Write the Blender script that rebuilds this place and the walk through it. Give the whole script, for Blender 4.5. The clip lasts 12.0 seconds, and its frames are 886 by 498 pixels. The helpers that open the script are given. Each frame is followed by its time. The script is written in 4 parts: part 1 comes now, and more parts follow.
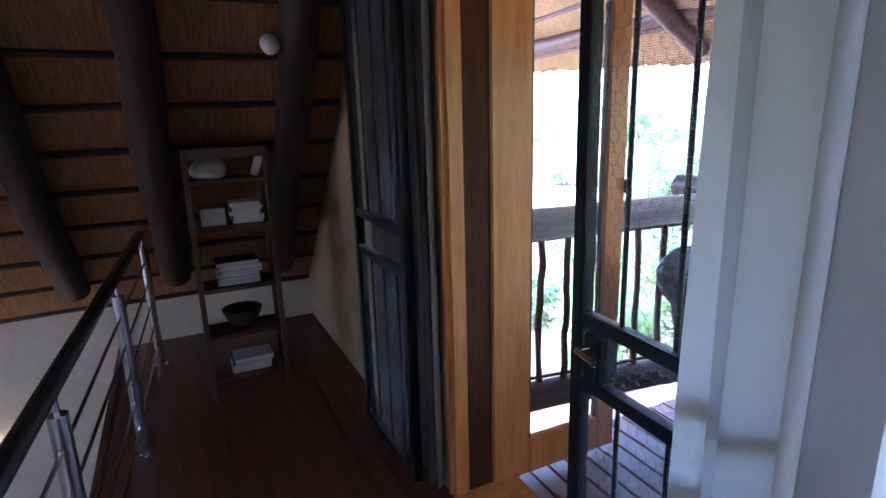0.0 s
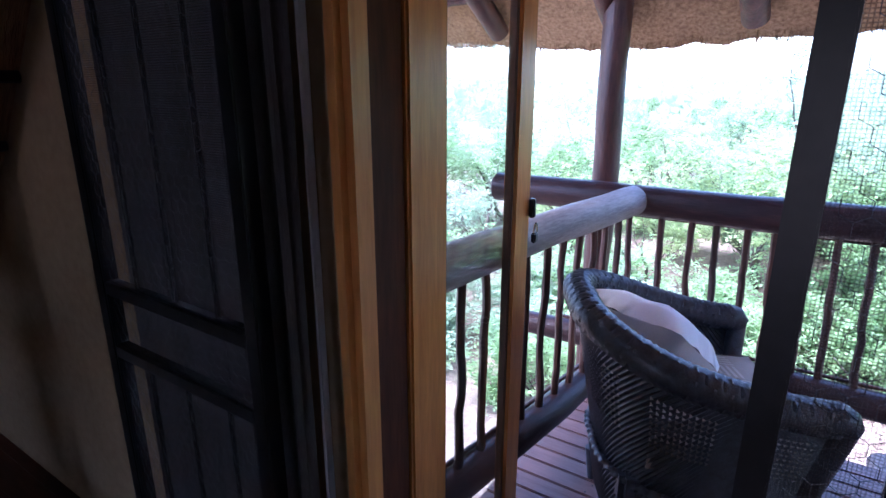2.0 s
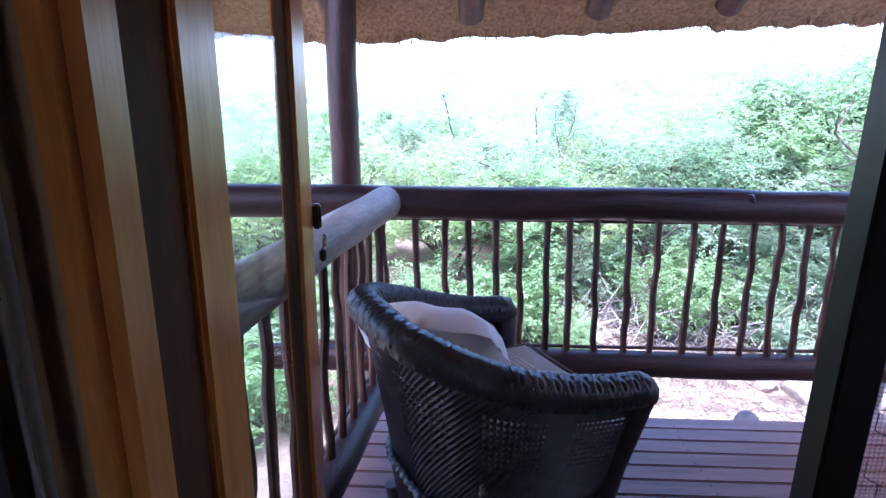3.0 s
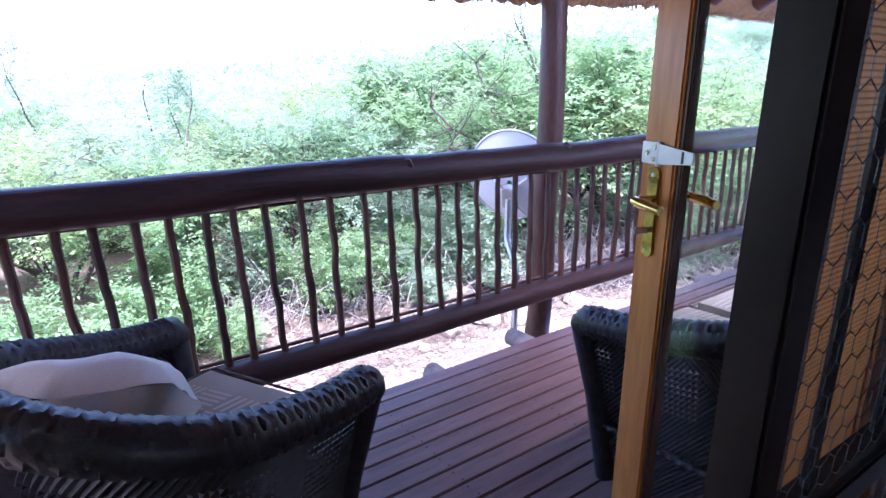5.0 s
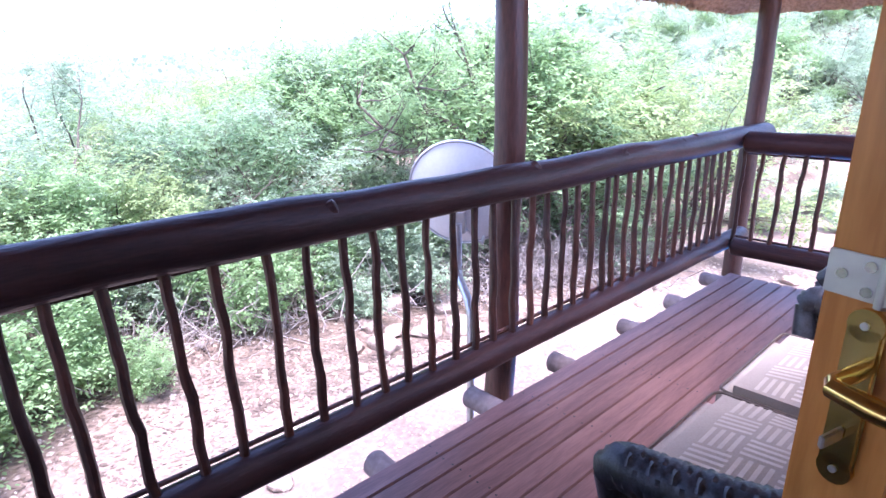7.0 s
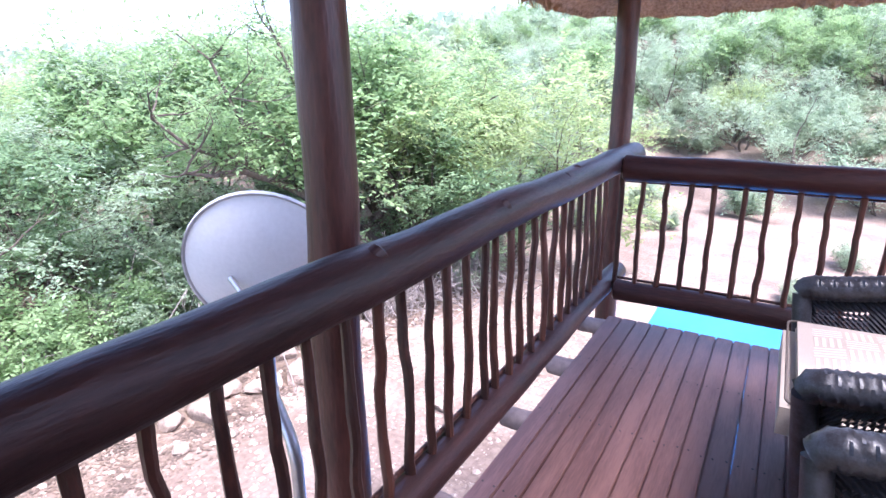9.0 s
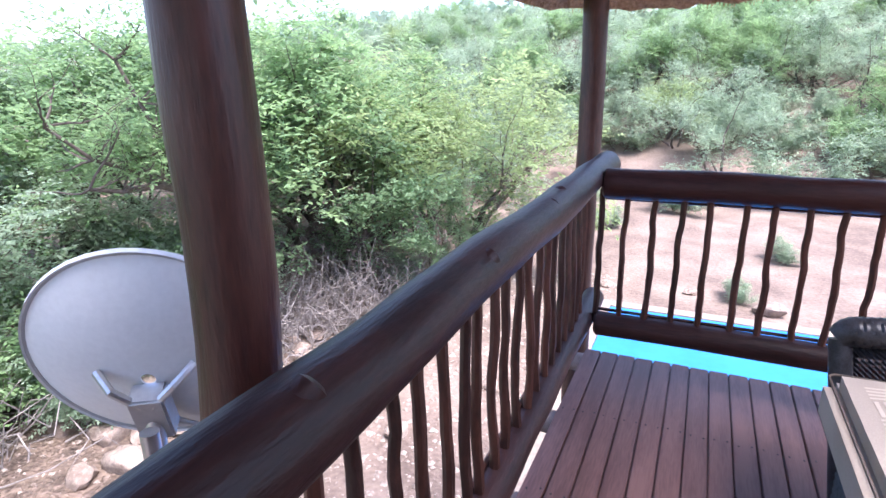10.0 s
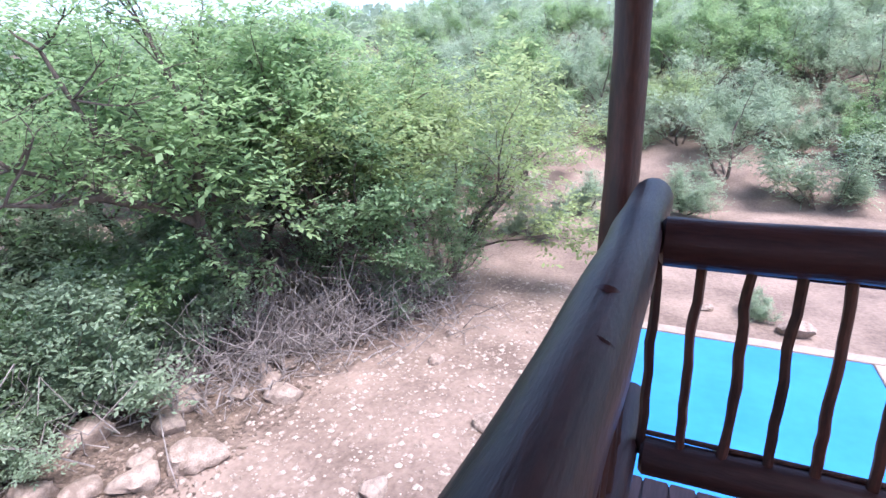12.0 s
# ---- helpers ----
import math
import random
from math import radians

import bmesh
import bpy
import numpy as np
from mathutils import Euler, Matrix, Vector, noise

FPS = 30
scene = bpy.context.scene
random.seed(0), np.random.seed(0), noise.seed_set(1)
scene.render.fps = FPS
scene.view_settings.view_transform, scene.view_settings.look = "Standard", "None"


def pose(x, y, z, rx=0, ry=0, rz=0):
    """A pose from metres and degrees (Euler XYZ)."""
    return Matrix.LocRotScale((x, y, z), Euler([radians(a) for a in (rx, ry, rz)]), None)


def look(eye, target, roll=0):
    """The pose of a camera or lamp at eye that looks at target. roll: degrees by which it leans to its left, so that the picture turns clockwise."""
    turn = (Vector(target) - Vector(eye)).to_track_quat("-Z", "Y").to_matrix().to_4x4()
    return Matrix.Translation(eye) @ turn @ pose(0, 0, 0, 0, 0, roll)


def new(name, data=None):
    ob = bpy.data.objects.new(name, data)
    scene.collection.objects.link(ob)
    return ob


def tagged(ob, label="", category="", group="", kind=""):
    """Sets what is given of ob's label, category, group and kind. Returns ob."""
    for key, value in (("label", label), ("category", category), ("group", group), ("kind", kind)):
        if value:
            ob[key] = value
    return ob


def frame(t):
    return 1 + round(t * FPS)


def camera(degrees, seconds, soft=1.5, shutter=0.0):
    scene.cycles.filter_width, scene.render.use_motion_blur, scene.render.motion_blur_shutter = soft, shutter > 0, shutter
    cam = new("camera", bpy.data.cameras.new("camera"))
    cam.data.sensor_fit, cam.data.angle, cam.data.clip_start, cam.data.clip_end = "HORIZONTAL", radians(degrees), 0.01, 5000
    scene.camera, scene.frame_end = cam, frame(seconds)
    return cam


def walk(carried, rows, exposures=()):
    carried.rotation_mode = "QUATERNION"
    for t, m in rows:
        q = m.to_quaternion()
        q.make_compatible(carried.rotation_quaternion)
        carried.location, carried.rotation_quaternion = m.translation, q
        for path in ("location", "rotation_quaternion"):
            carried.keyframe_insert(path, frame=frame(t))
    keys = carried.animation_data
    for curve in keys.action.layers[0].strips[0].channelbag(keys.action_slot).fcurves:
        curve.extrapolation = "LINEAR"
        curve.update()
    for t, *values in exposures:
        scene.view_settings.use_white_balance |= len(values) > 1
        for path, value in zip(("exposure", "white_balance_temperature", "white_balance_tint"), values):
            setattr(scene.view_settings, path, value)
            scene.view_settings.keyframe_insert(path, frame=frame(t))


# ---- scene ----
cam = camera(77.0, 12.0)
PATH = [
    (0, (2.031, 0.632, 1.543), (0.281, 1.474, 1.064), -1.7),
    (0.5, (1.717, 0.556, 1.545), (-0.015, 1.429, 1.058), -0.9),
    (1, (1.454, 0.587, 1.524), (-0.256, 1.509, 1.047), -0.5),
    (1.5, (1.22, 0.72, 1.595), (-0.287, 1.905, 1.03), -0.9),
    (2, (1.008, 0.762, 1.585), (-0.054, 2.358, 1.02), 0.1),
    (2.5, (0.815, 0.86, 1.537), (0.302, 2.717, 1.006), 0.0),
    (3, (0.644, 1.025, 1.487), (0.591, 2.958, 0.978), 0.7),
    (3.5, (0.543, 1.106, 1.468), (0.892, 3.01, 0.963), 0.9),
    (3.7, (0.528, 1.107, 1.461), (1.071, 2.96, 0.954), 0.3),
    (5.3, (0.645, 1.432, 1.415), (1.772, 2.983, 0.846), -0.1),
    (5.5, (0.673, 1.496, 1.414), (1.804, 3.038, 0.834), -0.1),
    (6, (0.78, 1.649, 1.436), (1.925, 3.176, 0.84), -0.1),
    (6.5, (0.862, 1.807, 1.464), (2.079, 3.278, 0.87), -0.4),
    (7, (1.02, 1.958, 1.473), (2.308, 3.372, 0.89), -0.5),
    (7.5, (1.202, 2.085, 1.505), (2.55, 3.43, 0.923), -0.6),
    (7.7, (1.275, 2.145, 1.51), (2.651, 3.459, 0.926), -0.6),
    (9.3, (2.025, 2.76, 1.507), (3.702, 3.69, 0.945), -0.3),
    (9.5, (2.112, 2.84, 1.512), (3.807, 3.735, 0.949), -0.3),
    (10, (2.372, 2.983, 1.519), (4.11, 3.795, 0.954), -0.8),
    (10.5, (2.674, 3.07, 1.53), (4.42, 3.862, 0.959), -0.9),
    (11, (2.931, 3.172, 1.51), (4.672, 3.97, 0.936), -0.9),
    (11.2, (3.025, 3.217, 1.511), (4.766, 4.022, 0.943), -1.0),
    (11.5, (3.178, 3.277, 1.513), (4.917, 4.078, 0.935), -0.8),
    (12, (3.468, 3.337, 1.512), (5.205, 4.139, 0.931), -0.9),
]
EXPOSURE = [(0.0, 4.5, 5000, 18), (0.6, 3.9, 5000, 19), (1.0, 3.4, 5000, 22), (1.5, 3.4, 4950, 24), (2.5, 3.1, 5050, 28), (3.6, 2.9, 5150, 28), (5.4, 2.8, 5300, 32), (7.6, 2.7, 5600, 34), (9.4, 2.3, 5850, 24), (10.5, 1.85, 5950, 21), (12.0, 1.68, 5800, 22)]
walk(cam, [(t, look(eye, target, roll)) for t, eye, target, roll in PATH], EXPOSURE)

# ---- light ----
world = bpy.data.worlds.new("world")
scene.world = world
world.use_nodes = True
wn = world.node_tree
sky = wn.nodes.new("ShaderNodeTexSky")
sky.sky_type = 'NISHITA'
sky.sun_disc = False
sky.sun_elevation = radians(66)
sky.sun_rotation = radians(197)
sky.dust_density = 2.0
wn.nodes["Background"].inputs["Strength"].default_value = 0.15
wn.links.new(sky.outputs[0], wn.nodes["Background"].inputs["Color"])
sun = new("sun", bpy.data.lights.new("sun", 'SUN'))
sun.data.energy, sun.data.angle, sun.data.color = 3.1, radians(35), (1.0, 0.96, 0.9)
sun.matrix_basis = look((0, 0, 0), (0.15, 0.5, -1.2))


# added lamp, brightens the pale curtain from behind; its window is unseen
window_sky = new("window_sky", bpy.data.lights.new("window_sky", 'AREA'))
window_sky.data.shape, window_sky.data.size, window_sky.data.size_y = 'RECTANGLE', 0.62, 1.6
window_sky.data.energy, window_sky.data.color = 0.9, (0.80, 0.90, 1.0)
window_sky.matrix_basis = look((2.15, 1.69, 1.17), (2.15, 0.0, 1.17))


# ---- materials ----
def material(name, c1, c2, rough=0.6, metal=0.0, scale=4.0, stretch=(1, 1, 1), bump=0.15, fine=40.0, spec=0.5, vary=0.0, depth=0.01):
    """Two colours mixed by coarse and fine noise, with relief."""
    m = bpy.data.materials.new(name)
    m.use_nodes = True
    nt, n, l = m.node_tree, m.node_tree.nodes, m.node_tree.links
    b = n["Principled BSDF"]
    tc, mp = n.new("ShaderNodeTexCoord"), n.new("ShaderNodeMapping")
    mp.inputs["Scale"].default_value = stretch
    l.new(tc.outputs["Object"], mp.inputs["Vector"])
    n1, n2 = n.new("ShaderNodeTexNoise"), n.new("ShaderNodeTexNoise")
    n1.inputs["Scale"].default_value, n1.inputs["Detail"].default_value = scale, 5
    n2.inputs["Scale"].default_value, n2.inputs["Detail"].default_value = fine, 4
    l.new(mp.outputs[0], n1.inputs["Vector"])
    l.new(mp.outputs[0], n2.inputs["Vector"])
    add = n.new("ShaderNodeMath")
    add.operation = 'ADD'
    half = n.new("ShaderNodeMath")
    half.operation = 'MULTIPLY_ADD'
    half.inputs[1].default_value, half.inputs[2].default_value = 0.6, -0.3
    l.new(n2.outputs["Fac"], half.inputs[0])
    l.new(n1.outputs["Fac"], add.inputs[0])
    l.new(half.outputs[0], add.inputs[1])
    last = add
    if vary:
        oi, ma = n.new("ShaderNodeObjectInfo"), n.new("ShaderNodeMath")
        ma.operation = 'MULTIPLY_ADD'
        ma.inputs[1].default_value, ma.inputs[2].default_value = vary, -vary / 2
        l.new(oi.outputs["Random"], ma.inputs[0])
        a2 = n.new("ShaderNodeMath")
        a2.operation = 'ADD'
        l.new(add.outputs[0], a2.inputs[0])
        l.new(ma.outputs[0], a2.inputs[1])
        last = a2
    ramp = n.new("ShaderNodeValToRGB")
    ramp.color_ramp.elements[0].position, ramp.color_ramp.elements[1].position = 0.3, 0.7
    ramp.color_ramp.elements[0].color, ramp.color_ramp.elements[1].color = (*c1, 1), (*c2, 1)
    l.new(last.outputs[0], ramp.inputs[0])
    l.new(ramp.outputs[0], b.inputs["Base Color"])
    b.inputs["Roughness"].default_value, b.inputs["Metallic"].default_value = rough, metal
    b.inputs["Specular IOR Level"].default_value = spec
    if bump:
        bp = n.new("ShaderNodeBump")
        bp.inputs["Strength"].default_value, bp.inputs["Distance"].default_value = bump, depth
        l.new(add.outputs[0], bp.inputs["Height"])
        l.new(bp.outputs[0], b.inputs["Normal"])
    return m


def leaf_material(name, c1, c2):
    m = material(name, c1, c2, 0.55, scale=1.2, fine=25, bump=0, spec=0.3)
    n, l = m.node_tree.nodes, m.node_tree.links
    geo, hue, mul = n.new("ShaderNodeNewGeometry"), n.new("ShaderNodeHueSaturation"), n.new("ShaderNodeMath")
    mul.operation = 'MULTIPLY_ADD'
    mul.inputs[1].default_value, mul.inputs[2].default_value = 0.55, 1.0
    l.new(geo.outputs["Random Per Island"], mul.inputs[0])
    l.new(mul.outputs[0], hue.inputs["Value"])
    b = n["Principled BSDF"]
    src = b.inputs["Base Color"].links[0].from_socket
    l.new(src, hue.inputs["Color"])
    l.new(hue.outputs[0], b.inputs["Base Color"])
    tr, mix = n.new("ShaderNodeBsdfTranslucent"), n.new("ShaderNodeMixShader")
    l.new(hue.outputs[0], tr.inputs["Color"])
    mix.inputs[0].default_value = 0.62
    l.new(b.outputs[0], mix.inputs[1])
    l.new(tr.outputs[0], mix.inputs[2])
    l.new(mix.outputs[0], n["Material Output"].inputs["Surface"])
    return m


LOG = material("stained_log", (0.022, 0.010, 0.010), (0.055, 0.022, 0.020), 0.46, scale=3, stretch=(1, 6, 6), fine=18, bump=0.35, spec=0.35, vary=0.2)
POST = material("stained_post", (0.042, 0.015, 0.011), (0.098, 0.034, 0.024), 0.45, scale=3, stretch=(6, 6, 1), fine=18, bump=0.35, vary=0.15)
STICK = material("stained_stick", (0.035, 0.014, 0.011), (0.10, 0.036, 0.024), 0.5, scale=5, stretch=(4, 4, 1), fine=30, bump=0.3, vary=0.35)
DECK = material("deck_timber", (0.093, 0.042, 0.037), (0.168, 0.084, 0.073), 0.55, scale=2.2, stretch=(1, 9, 9), fine=14, bump=0.25, vary=0.3, depth=0.004)
STUB = material("grey_pole", (0.15, 0.105, 0.095), (0.28, 0.21, 0.19), 0.8, scale=4, fine=30)
VARNISH = material("varnished_pine", (0.46, 0.175, 0.04), (0.64, 0.28, 0.07), 0.28, scale=2.5, stretch=(9, 9, 1), fine=12, bump=0.08, spec=0.5)
DARKWOOD = material("dark_wood", (0.05, 0.025, 0.015), (0.10, 0.05, 0.03), 0.4, scale=3, stretch=(6, 6, 1))
# varnished pine darkened: shade in the door reveal put into the colour
SHADEPINE = material("shaded_varnished_pine", (0.05, 0.018, 0.009), (0.095, 0.034, 0.014), 0.7, scale=2.5, stretch=(9, 9, 1), fine=12, bump=0.08, spec=0.15)
LOGPALE = material("pale_log", (0.17, 0.14, 0.135), (0.33, 0.28, 0.27), 0.6, scale=3, stretch=(1, 6, 6), fine=22, bump=0.4)
FLOORWOOD = material("floor_timber", (0.10, 0.03, 0.016), (0.17, 0.055, 0.03), 0.4, scale=2.5, stretch=(1, 8, 8), fine=14, bump=0.1, vary=0.25)
THATCH = material("thatch_reed", (0.26, 0.15, 0.07), (0.55, 0.36, 0.19), 0.85, scale=9, stretch=(6, 6, 0.6), fine=60, bump=0.8, depth=0.02)
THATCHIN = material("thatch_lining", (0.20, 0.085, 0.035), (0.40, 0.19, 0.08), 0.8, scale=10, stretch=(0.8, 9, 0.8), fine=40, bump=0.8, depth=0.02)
THATCHEDGE = material("thatch_cut", (0.22, 0.13, 0.06), (0.52, 0.33, 0.17), 0.9, scale=20, stretch=(3, 3, 0.5), fine=90, bump=1.0, depth=0.02)
POLE = material("roof_pole", (0.016, 0.010, 0.008), (0.04, 0.024, 0.017), 0.6, scale=4, stretch=(1, 6, 1), fine=20, bump=0.3)
PLASTER = material("cream_plaster", (0.55, 0.46, 0.34), (0.66, 0.56, 0.43), 0.85, scale=1.5, fine=30, bump=0.15)
TANWALL = material("tan_plaster", (0.30, 0.20, 0.11), (0.40, 0.28, 0.16), 0.85, scale=1.5, fine=30, bump=0.15)
WHITEWALL = material("white_plaster", (0.62, 0.58, 0.52), (0.72, 0.68, 0.62), 0.85, scale=1.2, fine=30, bump=0.12)
STEEL = material("brushed_steel", (0.5, 0.5, 0.52), (0.62, 0.62, 0.64), 0.25, 1.0, scale=3, stretch=(1, 9, 9), bump=0.02)
DARKCHROME = material("dark_polished_steel", (0.10, 0.10, 0.11), (0.15, 0.15, 0.16), 0.22, 0.9, scale=4, bump=0.02)
DARKSTEEL = material("black_gate_steel", (0.006, 0.0065, 0.008), (0.014, 0.015, 0.019), 0.35, 0.0, scale=6, bump=0.05, spec=0.35)
WIRE = material("galvanised_wire", (0.10, 0.10, 0.11), (0.2, 0.2, 0.21), 0.4, 0.8, bump=0)
BRASS = material("polished_brass", (0.62, 0.44, 0.12), (0.75, 0.55, 0.2), 0.2, 1.0, bump=0.02)
ZINC = material("zinc_plate", (0.45, 0.45, 0.46), (0.6, 0.6, 0.6), 0.4, 0.9, bump=0.05)
WICKER = material("dark_wicker", (0.012, 0.013, 0.017), (0.042, 0.046, 0.06), 0.4, scale=30, fine=160, bump=0.4, depth=0.003)
CUSHION = material("beige_cushion", (0.34, 0.29, 0.25), (0.43, 0.37, 0.32), 0.9, scale=3, fine=220, bump=0.3, depth=0.002)
CUSHLINE = material("cushion_stripe", (0.50, 0.44, 0.385), (0.58, 0.51, 0.45), 0.9, scale=8, fine=220, bump=0.2, depth=0.002)
PIPING = material("brown_piping", (0.09, 0.07, 0.06), (0.14, 0.11, 0.095), 0.8, bump=0.1)
WHITECLOTH = material("white_cotton", (0.74, 0.74, 0.76), (0.82, 0.82, 0.83), 0.9, scale=3, fine=200, bump=0.3, depth=0.004)
CURTAIN = material("grey_curtain", (0.085, 0.078, 0.078), (0.16, 0.148, 0.146), 0.9, scale=3, stretch=(5, 5, 0.6), fine=90, bump=0.2)
LINING = material("pale_curtain_lining", (0.50, 0.49, 0.5), (0.62, 0.61, 0.62), 0.9, scale=3, stretch=(5, 5, 0.6), fine=90, bump=0.2)
_n, _l = LINING.node_tree.nodes, LINING.node_tree.links
_t, _m = _n.new("ShaderNodeBsdfTranslucent"), _n.new("ShaderNodeMixShader")
_t.inputs["Color"].default_value = (0.8, 0.8, 0.82, 1)
_m.inputs[0].default_value = 0.7
_l.new(_n["Principled BSDF"].outputs[0], _m.inputs[1])
_l.new(_t.outputs[0], _m.inputs[2])
_l.new(_m.outputs[0], _n["Material Output"].inputs["Surface"])
DISH = material("dish_grey", (0.62, 0.62, 0.63), (0.70, 0.70, 0.71), 0.5, scale=3, fine=60, bump=0.05)
# darker than the dish: soft shading at its edge put into the rim colour
DISHRIM = material("dish_rim_shade", (0.36, 0.36, 0.37), (0.44, 0.44, 0.45), 0.5, bump=0.05)
WHITEPLASTIC = material("white_plastic", (0.74, 0.74, 0.73), (0.8, 0.8, 0.79), 0.4, bump=0.02)
GROUND = material("sandy_ground", (0.115, 0.08, 0.062), (0.235, 0.172, 0.137), 0.95, scale=0.9, fine=14, bump=0.9, depth=0.05)
ROCK = material("sand_rock", (0.165, 0.12, 0.095), (0.34, 0.265, 0.215), 0.9, scale=3, fine=20, bump=0.7, depth=0.03, vary=0.3)
PEBBLE = material("pebble", (0.16, 0.115, 0.09), (0.40, 0.33, 0.275), 0.9, scale=4, fine=30, bump=0.3)
BARK = material("grey_bark", (0.055, 0.042, 0.034), (0.14, 0.11, 0.09), 0.9, scale=5, stretch=(3, 3, 1), fine=30, bump=0.6)
LITTER = material("leaf_litter", (0.06, 0.042, 0.032), (0.19, 0.135, 0.10), 0.9, scale=3, fine=25, bump=0.1)
TWIG = material("dry_twig", (0.12, 0.10, 0.09), (0.30, 0.26, 0.24), 0.9, scale=5, fine=30, bump=0.2)
LEAF = [leaf_material("leaf_fresh", (0.145, 0.23, 0.105), (0.245, 0.345, 0.17)),
        leaf_material("leaf_deep", (0.115, 0.19, 0.10), (0.195, 0.28, 0.15)),
        leaf_material("leaf_grey_green", (0.19, 0.26, 0.175), (0.30, 0.37, 0.26)),
        leaf_material("leaf_yellow_green", (0.18, 0.24, 0.105), (0.285, 0.355, 0.165))]
POOL = material("pool_blue", (0.016, 0.15, 0.44), (0.024, 0.185, 0.50), 0.35, scale=1.2, fine=6, bump=0.02)
COPING = material("pool_coping", (0.20, 0.15, 0.12), (0.30, 0.235, 0.19), 0.8, scale=3, fine=30)
BOOKS = [material("book_" + k, c, tuple(v * 1.25 for v in c), 0.6, bump=0.05) for k, c in (("white", (0.5, 0.49, 0.46)), ("black", (0.03, 0.03, 0.035)), ("green", (0.04, 0.08, 0.06)))]
CERAMIC = material("white_ceramic", (0.55, 0.53, 0.5), (0.65, 0.63, 0.6), 0.4, bump=0.05)
DARKBOWL = material("dark_bowl", (0.02, 0.02, 0.02), (0.05, 0.045, 0.04), 0.4, bump=0.1)

GLASS = bpy.data.materials.new("door_glass")
GLASS.use_nodes = True
_n, _l = GLASS.node_tree.nodes, GLASS.node_tree.links
_t, _g, _m = _n.new("ShaderNodeBsdfTransparent"), _n.new("ShaderNodeBsdfGlossy"), _n.new("ShaderNodeMixShader")
_t.inputs["Color"].default_value = (0.93, 0.96, 0.94, 1)
_g.inputs["Roughness"].default_value = 0.01
_f = _n.new("ShaderNodeLayerWeight")
_f.inputs["Blend"].default_value = 0.5
_q, _r = _n.new("ShaderNodeMath"), _n.new("ShaderNodeMath")
_q.operation, _r.operation = 'POWER', 'MULTIPLY_ADD'
_q.inputs[1].default_value = 5.0
_r.inputs[1].default_value, _r.inputs[2].default_value = 0.6, 0.04
_l.new(_f.outputs["Facing"], _q.inputs[0])
_l.new(_q.outputs[0], _r.inputs[0])
_l.new(_r.outputs[0], _m.inputs[0])
_l.new(_t.outputs[0], _m.inputs[1])
_l.new(_g.outputs[0], _m.inputs[2])
_l.new(_m.outputs[0], _n["Material Output"].inputs["Surface"])

SCREEN = bpy.data.materials.new("insect_screen")
SCREEN.use_nodes = True
_n, _l = SCREEN.node_tree.nodes, SCREEN.node_tree.links
_t, _m = _n.new("ShaderNodeBsdfTransparent"), _n.new("ShaderNodeMixShader")
_n["Principled BSDF"].inputs["Base Color"].default_value = (0.16, 0.17, 0.19, 1)
_n["Principled BSDF"].inputs["Roughness"].default_value = 0.6
_c = _n.new("ShaderNodeTexCoord")
_w = []
for ax in "XZ":
    w = _n.new("ShaderNodeTexWave")
    w.bands_direction = ax
    w.inputs["Scale"].default_value = 70
    _l.new(_c.outputs["Object"], w.inputs["Vector"])
    _w.append(w)
_x = _n.new("ShaderNodeMath")
_x.operation = 'MAXIMUM'
_l.new(_w[0].outputs["Fac"], _x.inputs[0])
_l.new(_w[1].outputs["Fac"], _x.inputs[1])
_p = _n.new("ShaderNodeMath")
_p.operation = 'POWER'
_p.inputs[1].default_value = 3.0
_l.new(_x.outputs[0], _p.inputs[0])
_h = _n.new("ShaderNodeMath")
_h.operation = 'MULTIPLY'
_h.inputs[1].default_value = 0.32
_l.new(_p.outputs[0], _h.inputs[0])
_l.new(_h.outputs[0], _m.inputs[0])
_l.new(_t.outputs[0], _m.inputs[1])
_l.new(_n["Principled BSDF"].outputs[0], _m.inputs[2])
_l.new(_m.outputs[0], _n["Material Output"].inputs["Surface"])


# ---- building helpers ----
def world_of(ob):
    return ob.matrix_basis if ob.parent is None else world_of(ob.parent) @ ob.matrix_basis


def thing(name, label, category, m=None, group="", kind=""):
    ob = new(name)
    ob.matrix_basis = m if m is not None else Matrix()
    ob.empty_display_size = 0.1
    return tagged(ob, label, category, group, kind)


def finish(name, bm, mat, smooth=True):
    bmesh.ops.recalc_face_normals(bm, faces=bm.faces)
    me = bpy.data.meshes.new(name)
    bm.to_mesh(me)
    bm.free()
    me.materials.append(mat)
    if smooth:
        me.polygons.foreach_set("use_smooth", [True] * len(me.polygons))
        me.set_sharp_from_angle(angle=radians(40))
    return me


def part(name, bm, mat, parent, label="", smooth=True):
    """One mesh in the parent's own axes, as a child."""
    ob = new(name, finish(name, bm, mat, smooth))
    ob.parent = parent
    return tagged(ob, label)


def solid(name, bm, mat, label, category="", kind="", group="", smooth=True):
    return tagged(new(name, finish(name, bm, mat, smooth)), label, category, group, kind)


def box(lo, hi, bevel=0.0, bm=None):
    bm = bm or bmesh.new()
    lo, hi = Vector(lo), Vector(hi)
    r = bmesh.ops.create_cube(bm, size=1)
    for v in r["verts"]:
        v.co = (lo + hi) / 2 + Vector((v.co.x * (hi.x - lo.x), v.co.y * (hi.y - lo.y), v.co.z * (hi.z - lo.z)))
    if bevel:
        bmesh.ops.bevel(bm, geom=list({e for v in r["verts"] for e in v.link_edges}), offset=bevel, segments=2, affect='EDGES')
    return bm


